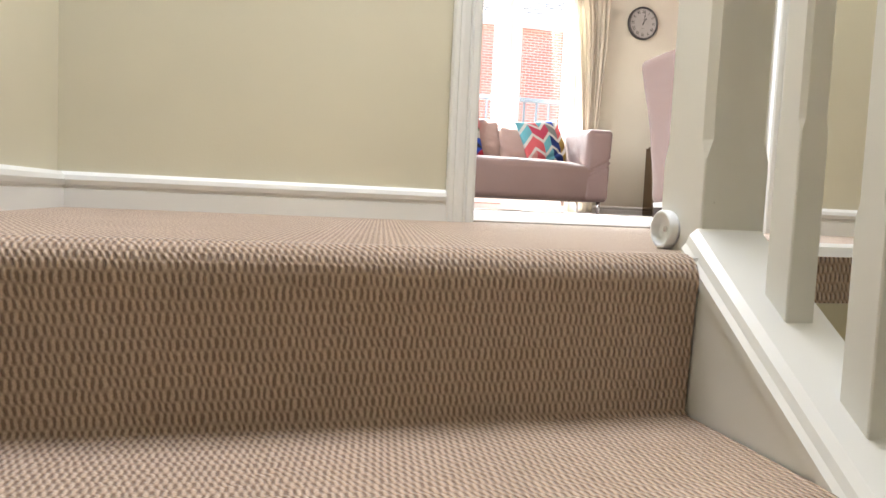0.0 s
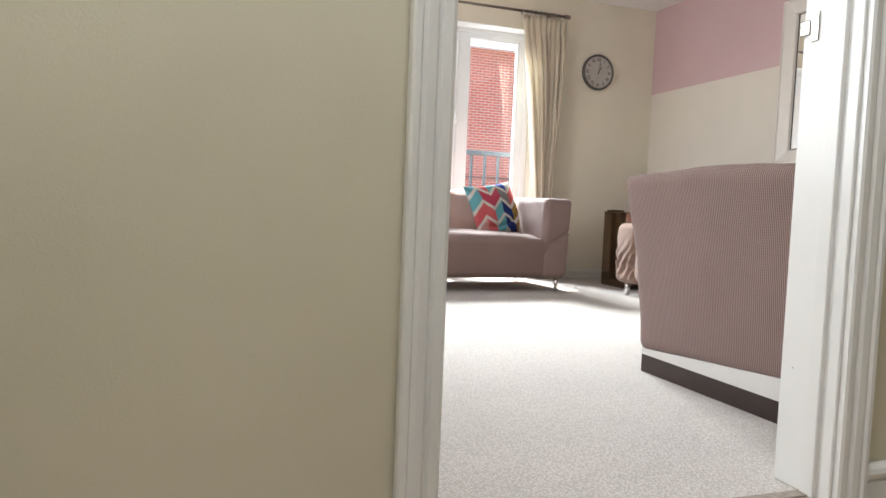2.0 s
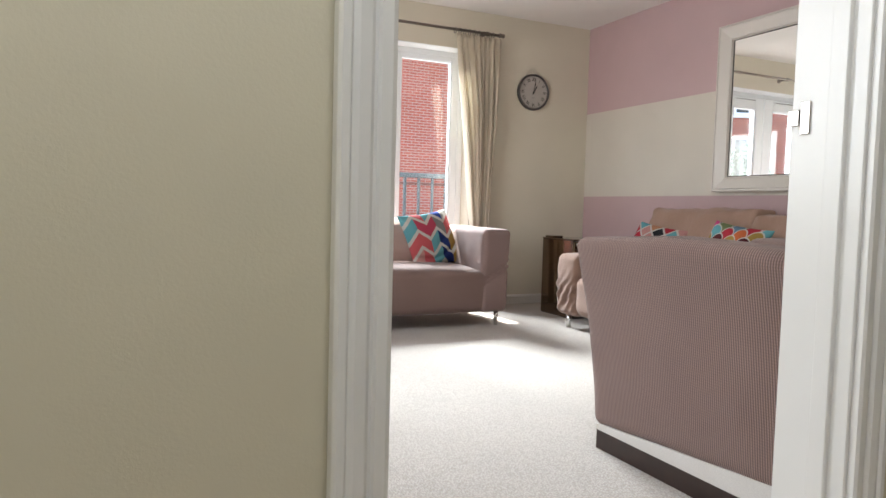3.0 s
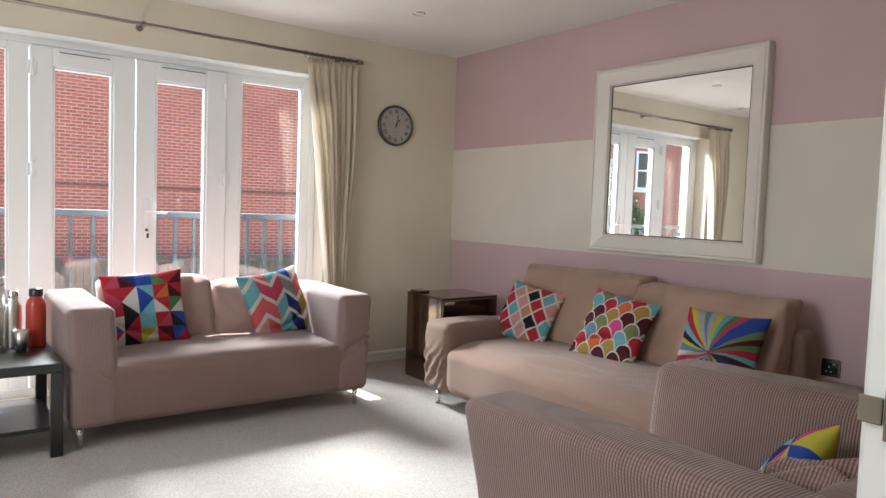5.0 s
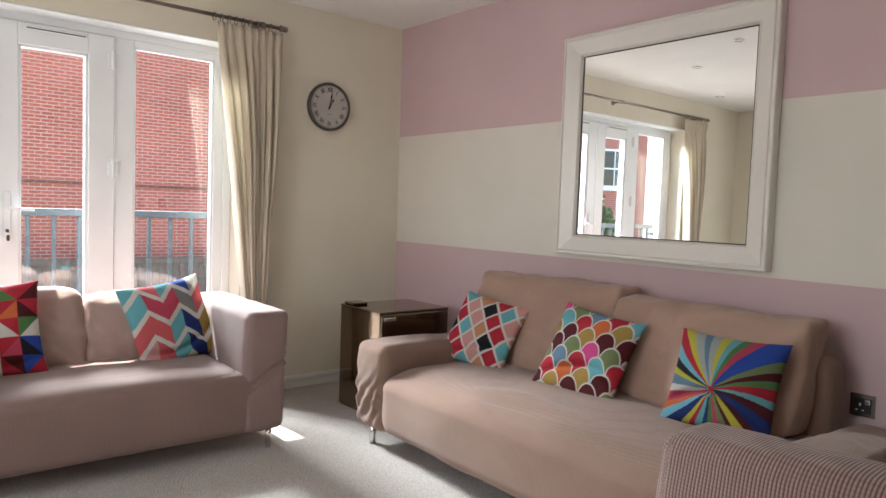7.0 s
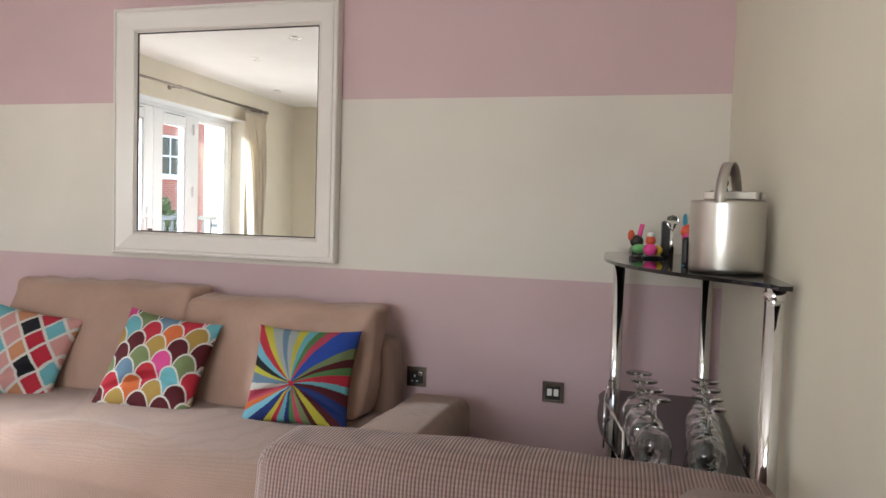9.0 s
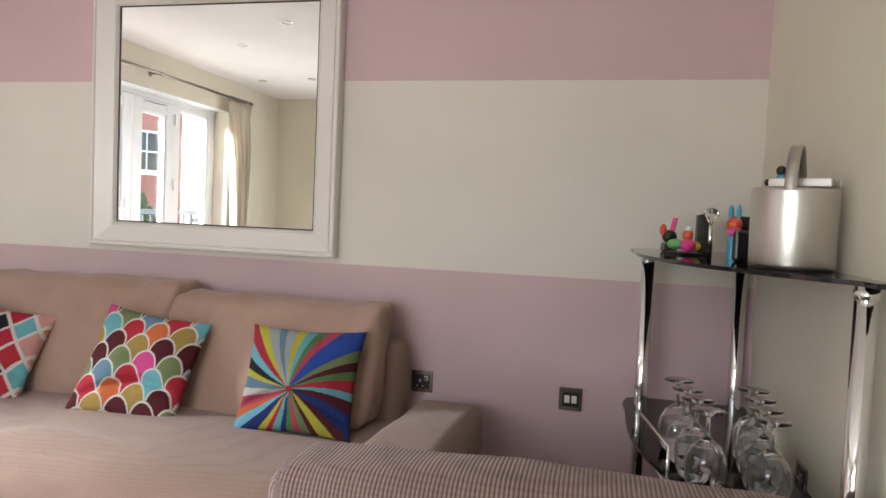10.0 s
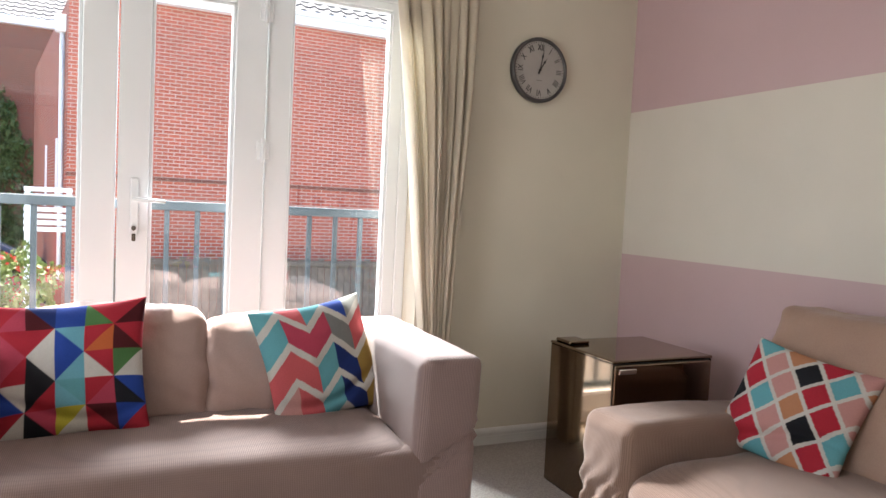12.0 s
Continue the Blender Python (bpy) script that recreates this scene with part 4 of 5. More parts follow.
RAYS = (
    (8, TEAL), (20, RED), (28, GREEN), (36, MAROON), (45, OLIVE), (66, BLUE), (75, CRIMSON), (82, GREEN), (90, TEAL), (98, YELLOW),
    (107, LGREY), (114, DULLBLUE), (124, LGREY), (132, YELLOW), (142, RED), (152, SKYC), (162, DARK), (170, YELLOW), (184, DULLBLUE),
    (194, WHITE), (208, CRIMSON), (217, ORANGE), (228, SKYC), (242, NAVY), (250, YELLOW), (257, RED), (267, TEAL), (275, NAVY),
    (284, GREEN), (293, CRIMSON), (303, OLIVE), (310, MAROON), (322, YELLOW), (331, MAROON), (348, NAVY), (360, MAROON))


def sunburst(u, v):
    x, y = u - 0.46, v - 0.39
    if math.hypot(x, y) < 0.028:
        return RED
    # the rays bend a little on their way to the hem
    a = (math.degrees(math.atan2(y, x)) + 14 * max(0.0, math.hypot(x, y) - 0.2)) % 360
    return tuple(0.72 * k for k in next(c for lim, c in RAYS if a <= lim))


def scatter_cushion(w, h, thick, motif, m, label, seed, sink=0.0):
    n = 160
    b2 = bmesh.new()
    lay = b2.verts.layers.float_color.new("print")
    sheets = []
    for s in (1, -1):
        g = []
        for j in range(n + 1):
            row = []
            for i in range(n + 1):
                u, v = i / n * 2 - 1, j / n * 2 - 1
                t = ((1 - u * u) * (1 - v * v)) ** 0.42
                px = u * w / 2 * (1 - 0.085 * (1 - v * v))
                py = v * h / 2 * (1 - 0.085 * (1 - u * u))
                q = Vector((px * 7 + seed, py * 7, s * 2.0))
                d = thick / 2 * t * (1 + 0.28 * noise.noise(q) + 0.10 * noise.noise(q * 2.7)) - 0.020 * math.exp(-((v + 0.55 + 0.25 * math.sin(u * 2 + seed)) / 0.09) ** 2) * t
                co = (px, py, s * d)
                if (i in (0, n) or j in (0, n)) and s == -1:
                    row.append(sheets[0][j][i])
                    continue
                vert = b2.verts.new(co)
                vert[lay] = (*(0.72 * c for c in motif((u + 1) / 2 * 0.999, (v + 1) / 2 * 0.999)), 1)
                row.append(vert)
            g.append(row)
        sheets.append(g)
        for j in range(n):
            for i in range(n):
                f = (g[j][i], g[j][i + 1], g[j + 1][i + 1], g[j + 1][i])
                b2.faces.new(f if s == 1 else f[::-1])
    smooth(b2)
    ob = mesh_ob("cushion", b2, PRINT)
    ob.matrix_world = m
    return tagged(ob, label, "cushion")


def on_seat(x, y, z, face, lean, spin):
    """Pose of a cushion whose printed side looks along the heading face (degrees from +x), leaning back, turned in its plane."""
    return pose(x, y, z, 0, 0, face + 90) @ pose(0, 0, 0, 90 - lean, 0, 0) @ pose(0, 0, 0, 0, 0, spin)


scatter_cushion(0.42, 0.42, 0.13, triangles, on_seat(1.62, 5.84, 0.585, -97, 22, 5), "scatter cushion printed with bright triangles, on the loveseat", 1)
scatter_cushion(0.42, 0.42, 0.13, chevrons, on_seat(2.38, 5.86, 0.575, -83, 24, 9), "scatter cushion printed with red, navy and turquoise chevrons, on the loveseat", 2)
scatter_cushion(0.40, 0.38, 0.12, diamonds, on_seat(3.64, 4.97, 0.555, 195, 30, -9), "scatter cushion printed with red, black and blue diamonds, on the sofa", 3)
scatter_cushion(0.405, 0.40, 0.12, scallops, on_seat(3.63, 4.30, 0.570, 188, 28, -8), "scatter cushion printed with many-coloured scallops, on the sofa", 4)
scatter_cushion(0.41, 0.37, 0.12, sunburst, on_seat(3.65, 3.695, 0.57, 183, 24, 0), "scatter cushion printed with a multicoloured sunburst, on the sofa", 5)
scatter_cushion(0.34, 0.34, 0.12, bright_triangles, on_seat(2.360, 2.73, 0.530, 105, 32, 30), "scatter cushion printed with yellow, blue and white triangles, in the armchair", 6)

# ---- mirror over the sofa ----
MY0, MY1, MZ0, MZ1 = 3.755, 4.872, 0.960, 2.072
mir = thing("wall_mirror", "square wall mirror in a wide champagne-silver frame", "mirror")
cy = (MY0 + MY1) / 2
hw = (MY1 - MY0) / 2
mir.matrix_world = pose(X_E - 0.004, cy, MZ0, 0, 0.15, 0)


def frame_side(i):
    """One mitred side: profile from the outer edge inwards, (distance in, height off the wall)."""
    prof = [(0.0, 0.0), (0.0, 0.046), (0.004, 0.053), (0.011, 0.053), (0.014, 0.046), (0.019, 0.046), (0.023, 0.052), (0.088, 0.026), (0.095, 0.029), (0.100, 0.020), (0.104, 0.006), (0.104, 0.0)]
    b2 = bmesh.new()
    rot = Matrix.Translation((0, 0, hw)) @ Matrix.Rotation(radians(90 * i), 4, "X")
    e = []
    for s in (-1, 1):
        e.append([b2.verts.new(rot @ Vector((-o, s * (hw - d), -(hw - d)))) for d, o in prof])
    k = len(prof)
    for j in range(k):
        b2.faces.new((e[0][j], e[0][(j + 1) % k], e[1][(j + 1) % k], e[1][j]))
    b2.faces.new(e[0][::-1])
    b2.faces.new(e[1])
    return b2


for i in range(4):
    part("frame", frame_side(i), SILVER_FRAME, mir, "mitred champagne-silver frame side")
gl = part("mirror_glass", box(-0.010, -0.004, -hw + 0.102, hw - 0.102, 0.102, 2 * hw - 0.102), MIRROR, mir)
bm = bmesh.new()
for a in ((-hw + 0.1015, hw - 0.1015, 0.1015, 0.1075), (-hw + 0.1015, hw - 0.1015, 2 * hw - 0.1075, 2 * hw - 0.1015), (-hw + 0.1015, -hw + 0.1075, 0.1075, 2 * hw - 0.1075), (hw - 0.1075, hw - 0.1015, 0.1075, 2 * hw - 0.1075)):
    add_box(bm, -0.0125, -0.0105, a[0], a[1], a[2], a[3])
part("inner_edge", bm, BLACK_EDGE, mir, "thin dark line round the glass")

# ---- clock ----
clk = thing("wall_clock", "round wall clock with Roman numerals and a grey metal rim", "clock")
clk.matrix_world = pose(3.522, Y_N - 0.002, 1.800, 90, 0, 0)
R = 0.152
part("case", smooth(lathe([(0.0, 0.0), (R - 0.004, 0.0), (R, 0.006), (R, 0.030), (R - 0.006, 0.036), (R - 0.014, 0.034), (R - 0.017, 0.026)], 64)), plain("grey_metal_rim", (0.12, 0.115, 0.115), 0.35, 0.8), clk)
part("dial", lathe([(0.0, 0.0255), (R - 0.017, 0.0255)], 64), FACE, clk)


def letters(name, text, size, m, mat, parent, thick=0.0008):
    cu = bpy.data.curves.new(name, "FONT")
    cu.body, cu.size, cu.align_x, cu.align_y, cu.extrude = text, size, "CENTER", "CENTER", thick
    tmp = bpy.data.objects.new(name, cu)
    me = bpy.data.meshes.new_from_object(tmp)
    bpy.data.objects.remove(tmp)
    me.transform(m)
    me.materials.append(mat)
    ob = new(name, me)
    ob.parent = parent
    return ob


for k, num in enumerate(("XII", "I", "II", "III", "IIII", "V", "VI", "VII", "VIII", "IX", "X", "XI")):
    a = -radians(30 * k)
    letters("numeral", num, 0.036, Matrix.Rotation(a, 4, "Z") @ Matrix.Translation((0, 0.105, 0.0268)) @ Matrix.Diagonal((0.85, 1.15, 1, 1)), INK, clk)
bm = bmesh.new()
for k in range(60):
    m = Matrix.Rotation(radians(6 * k), 4, "Z")
    w = 0.0014 if k % 5 else 0.0026
    q = [bm.verts.new(m @ Vector(p)) for p in ((-w, 0.127, 0.0262), (w, 0.127, 0.0262), (w, 0.132, 0.0262), (-w, 0.132, 0.0262))]
    bm.faces.new(q)
part("minute_track", bm, INK, clk)


def hand_mesh(length, w, ang):
    b3 = extrude_outline([(-w * 0.5, -0.02), (w * 0.5, -0.02), (w * 0.5, length * 0.55), (w * 1.3, length * 0.66), (w * 0.4, length * 0.8), (0.0004, length), (-0.0004, length), (-w * 0.4, length * 0.8), (-w * 1.3, length * 0.66), (-w * 0.5, length * 0.55)], 0.0012)
    bmesh.ops.transform(b3, matrix=Matrix.Rotation(-radians(ang), 4, "Z") @ Matrix.Translation((0, 0, 0.029)), verts=b3.verts)
    return b3


part("hour_pointer", hand_mesh(0.068, 0.005, 31), INK, clk)
part("minute_pointer", hand_mesh(0.098, 0.004, 10), INK, clk)
part("pivot", tube((0, 0, 0.026), (0, 0, 0.033), 0.006, 16), INK, clk)
part("maker_mark", box(-0.016, 0.016, -0.050, -0.046, 0.0257, 0.0264), plain("grey_mark", (0.25, 0.24, 0.22)), clk)

# ---- mirrored side cabinet ----
cab = thing("bedside_cabinet", "bronze-tinted mirrored side cabinet in the corner", "cabinet")
CX0, CX1, CY0, CY1, CH = 3.385, 3.870, 5.525, 5.930, 0.595
part("body", box(CX0 + 0.006, CX1 - 0.006, CY0 + 0.006, CY1 - 0.006, 0.0, CH - 0.012), BLACK_EDGE, cab)
part("top", box(CX0 - 0.003, CX1 + 0.003, CY0 - 0.003, CY1 + 0.003, CH - 0.012, CH, 0.004, 1), BRONZE_MIRROR, cab, "bevelled bronze mirror top")
part("side_panel", box(CX0, CX0 + 0.005, CY0 + 0.001, CY1 - 0.001, 0.006, CH - 0.013, 0.0015, 1), BRONZE_MIRROR, cab)
part("side_panel", box(CX1 - 0.005, CX1, CY0 + 0.001, CY1 - 0.001, 0.006, CH - 0.013, 0.0015, 1), BRONZE_MIRROR, cab)
dr = part("drawer", box(CX0 + 0.007, CX1 - 0.007, CY0 - 0.006, CY0 + 0.004, 0.415, CH - 0.018, 0.004, 1), BRONZE_MIRROR, cab, "mirrored drawer front")
part("pull", box(CX0 + 0.02, CX0 + 0.10, CY0 - 0.018, CY0 - 0.0062, 0.545, 0.565, 0.003, 1), CHROME, dr)
dr = part("cupboard_door", box(CX0 + 0.007, CX1 - 0.007, CY0 - 0.006, CY0 + 0.004, 0.02, 0.409, 0.004, 1), BRONZE_MIRROR, cab, "mirrored cupboard door")
o = tagged(mesh_ob("coaster", box(3.40, 3.50, 5.82, 5.92, CH, CH + 0.014, 0.004, 1), BRONZE_MIRROR), "small bronze mirrored coaster block on the cabinet", "coaster")

# ---- socket and switch ----


def wall_plate(name, y, z, label, category, switch):
    t = thing(name, label, category)
    t.matrix_world = pose(X_E, y, z, 0, 0, 0)
    part("plate", box(-0.007, -0.0005, -0.043, 0.043, -0.043, 0.043, 0.002, 1), NICKEL, t)
    part("insert", box(-0.009, -0.0072, -0.030, 0.030, -0.028, 0.026, 0.001, 1), BLACK, t)
    if switch:
        for yy in (-0.013, 0.013):
            part("rocker", box(-0.013, -0.0092, yy - 0.0095, yy + 0.0095, -0.014, 0.014, 0.002, 1), WHITE_TOY if switch == 2 else CHROME, t)
    else:
        part("rocker", box(-0.013, -0.0092, -0.026, -0.008, 0.004, 0.022, 0.002, 1), CHROME, t)
        for a in ((-0.002, 0.002, 0.006, 0.016), (-0.013, -0.008, -0.012, -0.008), (0.008, 0.013, -0.012, -0.008)):
            part("slot", box(-0.0105, -0.0092, a[0] + 0.006, a[1] + 0.008, a[2] - 0.008, a[3] - 0.008), WHITE_TOY, t)
    return t


wall_plate("wall_socket", 3.386, 0.497, "dark nickel single power socket on the pink wall", "socket", 0)
ws = wall_plate("wall_socket", 0.0, 0.0, "dark nickel single power socket behind the bar unit", "socket", 0)
ws.matrix_world = pose(3.409, Y_S, 0.512, 0, 0, -90)
wall_plate("wall_switch", 2.814, 0.485, "dark nickel double rocker switch on the pink wall", "switch", 2)

# ---- canvases on the west wall ----
for z0, z1 in ((1.40, 1.70), (1.76, 2.06)):
    c = thing("canvas_print", "small beige canvas with brown leaf shapes on the wall", "picture", "pair of leaf canvases")
    part("canvas", box(X_W + 0.001, X_W + 0.022, 5.60, 5.92, z0, z1, 0.003, 1), CANVAS, c)
    for yy, zz in ((5.82, 0.22), (5.80, 0.09), (5.70, 0.10)):
        leaf = extrude_outline([(0.045 * math.cos(q / 12 * 2 * math.pi), 0.028 * math.sin(q / 12 * 2 * math.pi)) for q in range(12)], 0.001, (X_W + 0.0225, yy, z0 + zz), Matrix.Rotation(radians(90), 4, "Y") @ Matrix.Rotation(0.6, 4, "Z"))
        part("leaf_shape", leaf, MOTIF, c)

# ---- black side table with flasks ----
tb = thing("side_table", "low black lacquered side table beside the loveseat", "table")
TX0, TX1, TY0, TY1, TH = 0.72, 1.165, 5.38, 5.98, 0.43
part("tabletop", box(TX0, TX1, TY0, TY1, TH - 0.045, TH, 0.004, 1), BLACK, tb)
for x in (TX0, TX1 - 0.05):
    for y in (TY0, TY1 - 0.05):
        part("leg", box(x, x + 0.05, y, y + 0.05, 0, TH - 0.045, 0.003, 1), BLACK, tb)
part("shelf", box(TX0 + 0.02, TX1 - 0.02, TY0 + 0.02, TY1 - 0.02, 0.12, 0.14), BLACK, tb)


def flask(x, y, r, h, mat, label, cap=True):
    f = thing("flask", label, "flask")
    f.location = (x, y, TH)
    part("body", smooth(lathe([(0, 0), (r * 0.95, 0), (r, 0.006), (r, h * 0.72), (r * 0.85, h * 0.80), (r * 0.62, h * 0.84), (r * 0.62, h * 0.87)], 28)), mat, f)
    if cap:
        part("cap", smooth(lathe([(r * 0.70, h * 0.87), (r * 0.70, h * 0.98), (r * 0.6, h), (0, h)], 24)), CHROME if mat is STEEL else BLACK, f)


for x, y, r, h, m, lb in ((1.105, 5.83, 0.045, 0.29, RED_TIN, "red enamelled drinks flask with a black cap"), (1.01, 5.86, 0.038, 0.28, STEEL, "brushed steel drinks flask"), (0.92, 5.82, 0.038, 0.28, STEEL, "brushed steel drinks flask"), (0.86, 5.93, 0.038, 0.29, STEEL, "brushed steel drinks flask"), (0.96, 5.935, 0.034, 0.34, STEEL, "brushed steel drinks flask")):
    flask(x, y, r, h, m, lb)
cup = thing("steel_cup", "tapered brushed steel tumbler on the side table", "cup")
cup.location = (1.035, 5.74, TH)
part("wall", smooth(lathe([(0, 0.002), (0.024, 0.0), (0.036, 0.10), (0.034, 0.10), (0.022, 0.006), (0, 0.006)], 24)), STEEL, cup)

# ---- corner bar unit ----
bar = thing("bar_unit", "corner drinks stand with black glass shelves on chrome posts", "bar unit")


def bar_outline():
    """Front swings from the east wall to the south wall."""
    pts = [(4.085, 2.215), (4.085, 2.585), (4.055, 2.618), (3.98, 2.632)]
    for k in range(15):
        a = k / 14
        pts.append((3.90 - 0.97 * a, 2.626 - 0.14 * a - 0.23 * a ** 3 + 0.05 * math.sin(math.pi * a)))
    pts += [(2.880, 2.25), (2.885, 2.222), (2.91, 2.215)]
    return pts


BT, BS = 1.060, 0.520
part("top_shelf", extrude_outline(bar_outline(), 0.010, (0, 0, BT - 0.010)), BLACK_GLASS, bar)
part("lower_shelf", extrude_outline(bar_outline(), 0.010, (0, 0, BS - 0.010)), BLACK_GLASS, bar)
part("bottom_shelf", extrude_outline(bar_outline(), 0.010, (0, 0, 0.09)), BLACK_GLASS, bar)
for x, y in ((3.93, 2.575), (2.940, 2.243), (4.03, 2.262)):
    ps = part("post", smooth(tube((x, y, 0.0), (x, y, BT - 0.010), 0.0215, 24)), CHROME, bar, "chrome post")
    for z in (0.012, BS - 0.03, BT - 0.035):
        part("collar", smooth(lathe([(0.0215, 0), (0.0245, 0.002), (0.0245, 0.016), (0.0215, 0.018)], 24, (x, y, z))), CHROME, ps)
for z in (0.500, 0.595):
    part("guard_rail", smooth(tube((3.93, 2.596, z), (3.62, 2.600, z), 0.004, 8)), CHROME, bar, "chrome guard wire")
    part("guard_rail", smooth(tube((3.62, 2.600, z), (3.30, 2.540, z), 0.004, 8)), CHROME, bar, "chrome guard wire")
for x, y, z0, z1 in ((3.30, 2.540, 0.44, 0.60), (3.62, 2.600, 0.44, 0.60), (4.04, 2.575, 0.36, 0.74)):
    part("guard_upright", smooth(tube((x, y, z0), (x, y, z1), 0.004, 8)), CHROME, bar, "chrome guard wire")
for z in (0.38, 0.47, 0.56, 0.65, 0.735):
    part("guard_rung", smooth(tube((4.04, 2.575, z), (3.945, 2.590, z), 0.003, 8)), CHROME, bar, "chrome guard wire")

bucket = thing("ice_bucket", "brushed steel ice bucket with a strap handle on the bar unit", "ice bucket")
bucket.matrix_world = Matrix.Translation((3.22, 2.309, BT)) @ Matrix.Diagonal((0.90, 0.90, 0.97, 1))
part("body", smooth(lathe([(0, 0.0), (0.094, 0.0), (0.098, 0.003), (0.100, 0.012), (0.1015, 0.178), (0.100, 0.186), (0.096, 0.186), (0.094, 0.18), (0.092, 0.02), (0, 0.018)], 48)), STEEL, bucket)
b2 = bmesh.new()
prev = None
for k in range(25):
    a = math.pi * (0.04 + 0.92 * k / 24)
    c, s_ = math.cos(a), math.sin(a)
    row = []
    for rr in (0.104, 0.1065):
        for ww in (-0.014, 0.014):
            p = Vector((ww, rr * c * 0.99, 0.165 + rr * 1.15 * s_))
            row.append(b2.verts.new(p))
    if prev:
        for i, j in ((0, 1), (1, 3), (3, 2), (2, 0)):
            b2.faces.new((prev[i], prev[j], row[j], row[i]))
    prev = row
hd = part("handle", smooth(b2), STEEL, bucket, "flat steel strap handle")
hd.data.transform(Matrix.Rotation(radians(70), 4, "Z"))
b2 = box(-0.10, 0.03, 0.02, 0.042, 0.187, 0.207, 0.002, 1)
add_box(b2, -0.10, 0.03, -0.02, 0.002, 0.187, 0.207, 0.002, 1)
tongs = tagged(mesh_ob("ice_tongs", b2, STEEL), "flat steel ice tongs lying across the ice bucket", "tongs")
tongs.matrix_world = pose(3.22, 2.325, BT - 0.004, 0, 0, 60)


def wine_glass(x, y, h):
    g = thing("wine_glass", "clear stemmed wine glass standing upside down on the bar shelf", "wine glass", "glasses on the bar shelf")
    g.matrix_world = pose(x, y, BS) @ Matrix.Diagonal((1.14, 1.14, 1.08, 1))
    prof = [(0.033, 0.0), (0.040, 0.03), (0.043, 0.06), (0.040, 0.085), (0.028, 0.108), (0.010, 0.122), (0.0045, 0.132), (0.004, h - 0.016), (0.008, h - 0.008), (0.034, h - 0.002), (0.035, h), (0.0, h)]
    inner = [(0.0, 0.118), (0.010, 0.115), (0.027, 0.104), (0.038, 0.084), (0.041, 0.06), (0.038, 0.03), (0.0315, 0.0)]
    part("bowl_and_stem", smooth(lathe(inner + prof, 28)), DRINK_GLASS, g)
    return g


wg = None
for i in range(4):
    for row, (x0, y0) in enumerate(((3.21, 2.465), (3.17, 2.335))):
        x, y = x0 + i * 0.10, y0 + (0.012 if row == 0 else -0.006) * i
        if wg is None:
            wg = wine_glass(x, y, 0.185)
        else:
            copy_thing(wg, pose(x, y, BS, 0, 0, 30 * i))


def blob(at, sx, sy, sz, seg=12):
    b3 = bmesh.new()
    bmesh.ops.create_uvsphere(b3, u_segments=seg, v_segments=8, radius=1.0, matrix=Matrix.Translation(at) @ Matrix.Diagonal((sx, sy, sz, 1)))
    return smooth(b3)


def joined(pieces):
    """Merge (bmesh, material) pieces into one mesh with its material list."""
    outb, mats = bmesh.new(), []
    for b3, m in pieces:
        if m not in mats:
            mats.append(m)
        for f in b3.faces:
            f.material_index = mats.index(m)
        me = bpy.data.meshes.new("tmp")
        b3.to_mesh(me)
        b3.free()
        outb.from_mesh(me)
        bpy.data.meshes.remove(me)
    return outb, mats


def ornament(x, y, z, pieces, label, spin=0):
    b3, mats = joined(pieces)
    ob = mesh_ob("toy_ornament", b3, mats)
    ob.matrix_world = pose(x, y, z, 0, 0, spin)
    return tagged(ob, label, "ornament")


ornament(3.72, 2.485, BT, [(box(-0.05, 0.05, -0.035, 0.035, 0, 0.008, 0.002, 1), BLACK), (blob((0.0, 0.03, 0.030), 0.022, 0.026, 0.016), GREEN_TOY), (blob((-0.02, 0.0, 0.028), 0.02, 0.024, 0.020), PINK_TOY), (blob((0.0, -0.028, 0.026), 0.020, 0.022, 0.017), GOLD_TOY), (blob((-0.01, -0.004, 0.058), 0.016, 0.016, 0.018), RED_TOY), (blob((-0.01, -0.004, 0.077), 0.014, 0.014, 0.009), WHITE_TOY)], "small multicoloured plastic toy ornament on a black base", 20)
ornament(3.84, 2.52, BT, [(box(-0.03, 0.03, -0.02, 0.02, 0, 0.03, 0.006, 1), BLACK), (blob((0, 0, 0.05), 0.024, 0.024, 0.022), BLACK), (tube((0, -0.004, 0.05), (0.004, -0.018, 0.11), 0.008, 10), PINK_TOY), (blob((0, 0.02, 0.07), 0.012, 0.012, 0.02), RED_TOY)], "small black and pink plastic toy ornament", 10)
ornament(3.56, 2.375, BT, [(tube((0, 0, 0), (0, 0, 0.075), 0.016, 12), BLUE_TOY), (blob((0, 0, 0.095), 0.022, 0.022, 0.022), RED_TOY), (blob((0, 0.010, 0.128), 0.007, 0.007, 0.022), BLUE_TOY), (blob((0, -0.010, 0.130), 0.007, 0.007, 0.022), BLUE_TOY), (blob((-0.018, 0.0, 0.075), 0.014, 0.02, 0.014), PINK_TOY)], "small blue and red plastic toy ornament", 0)
ornament(3.40, 2.30, BT, [(tube((0, 0, 0), (0, 0, 0.19), 0.012, 10), BLACK), (tube((0, 0, 0.19), (0, 0, 0.225), 0.022, 12, 0.008), BLUE_TOY), (blob((0, 0, 0.235), 0.013, 0.013, 0.013), BLACK), (blob((0, 0.03, 0.205), 0.009, 0.009, 0.009), BLACK)], "small turquoise and black plastic toy ornament on a stalk", 0)

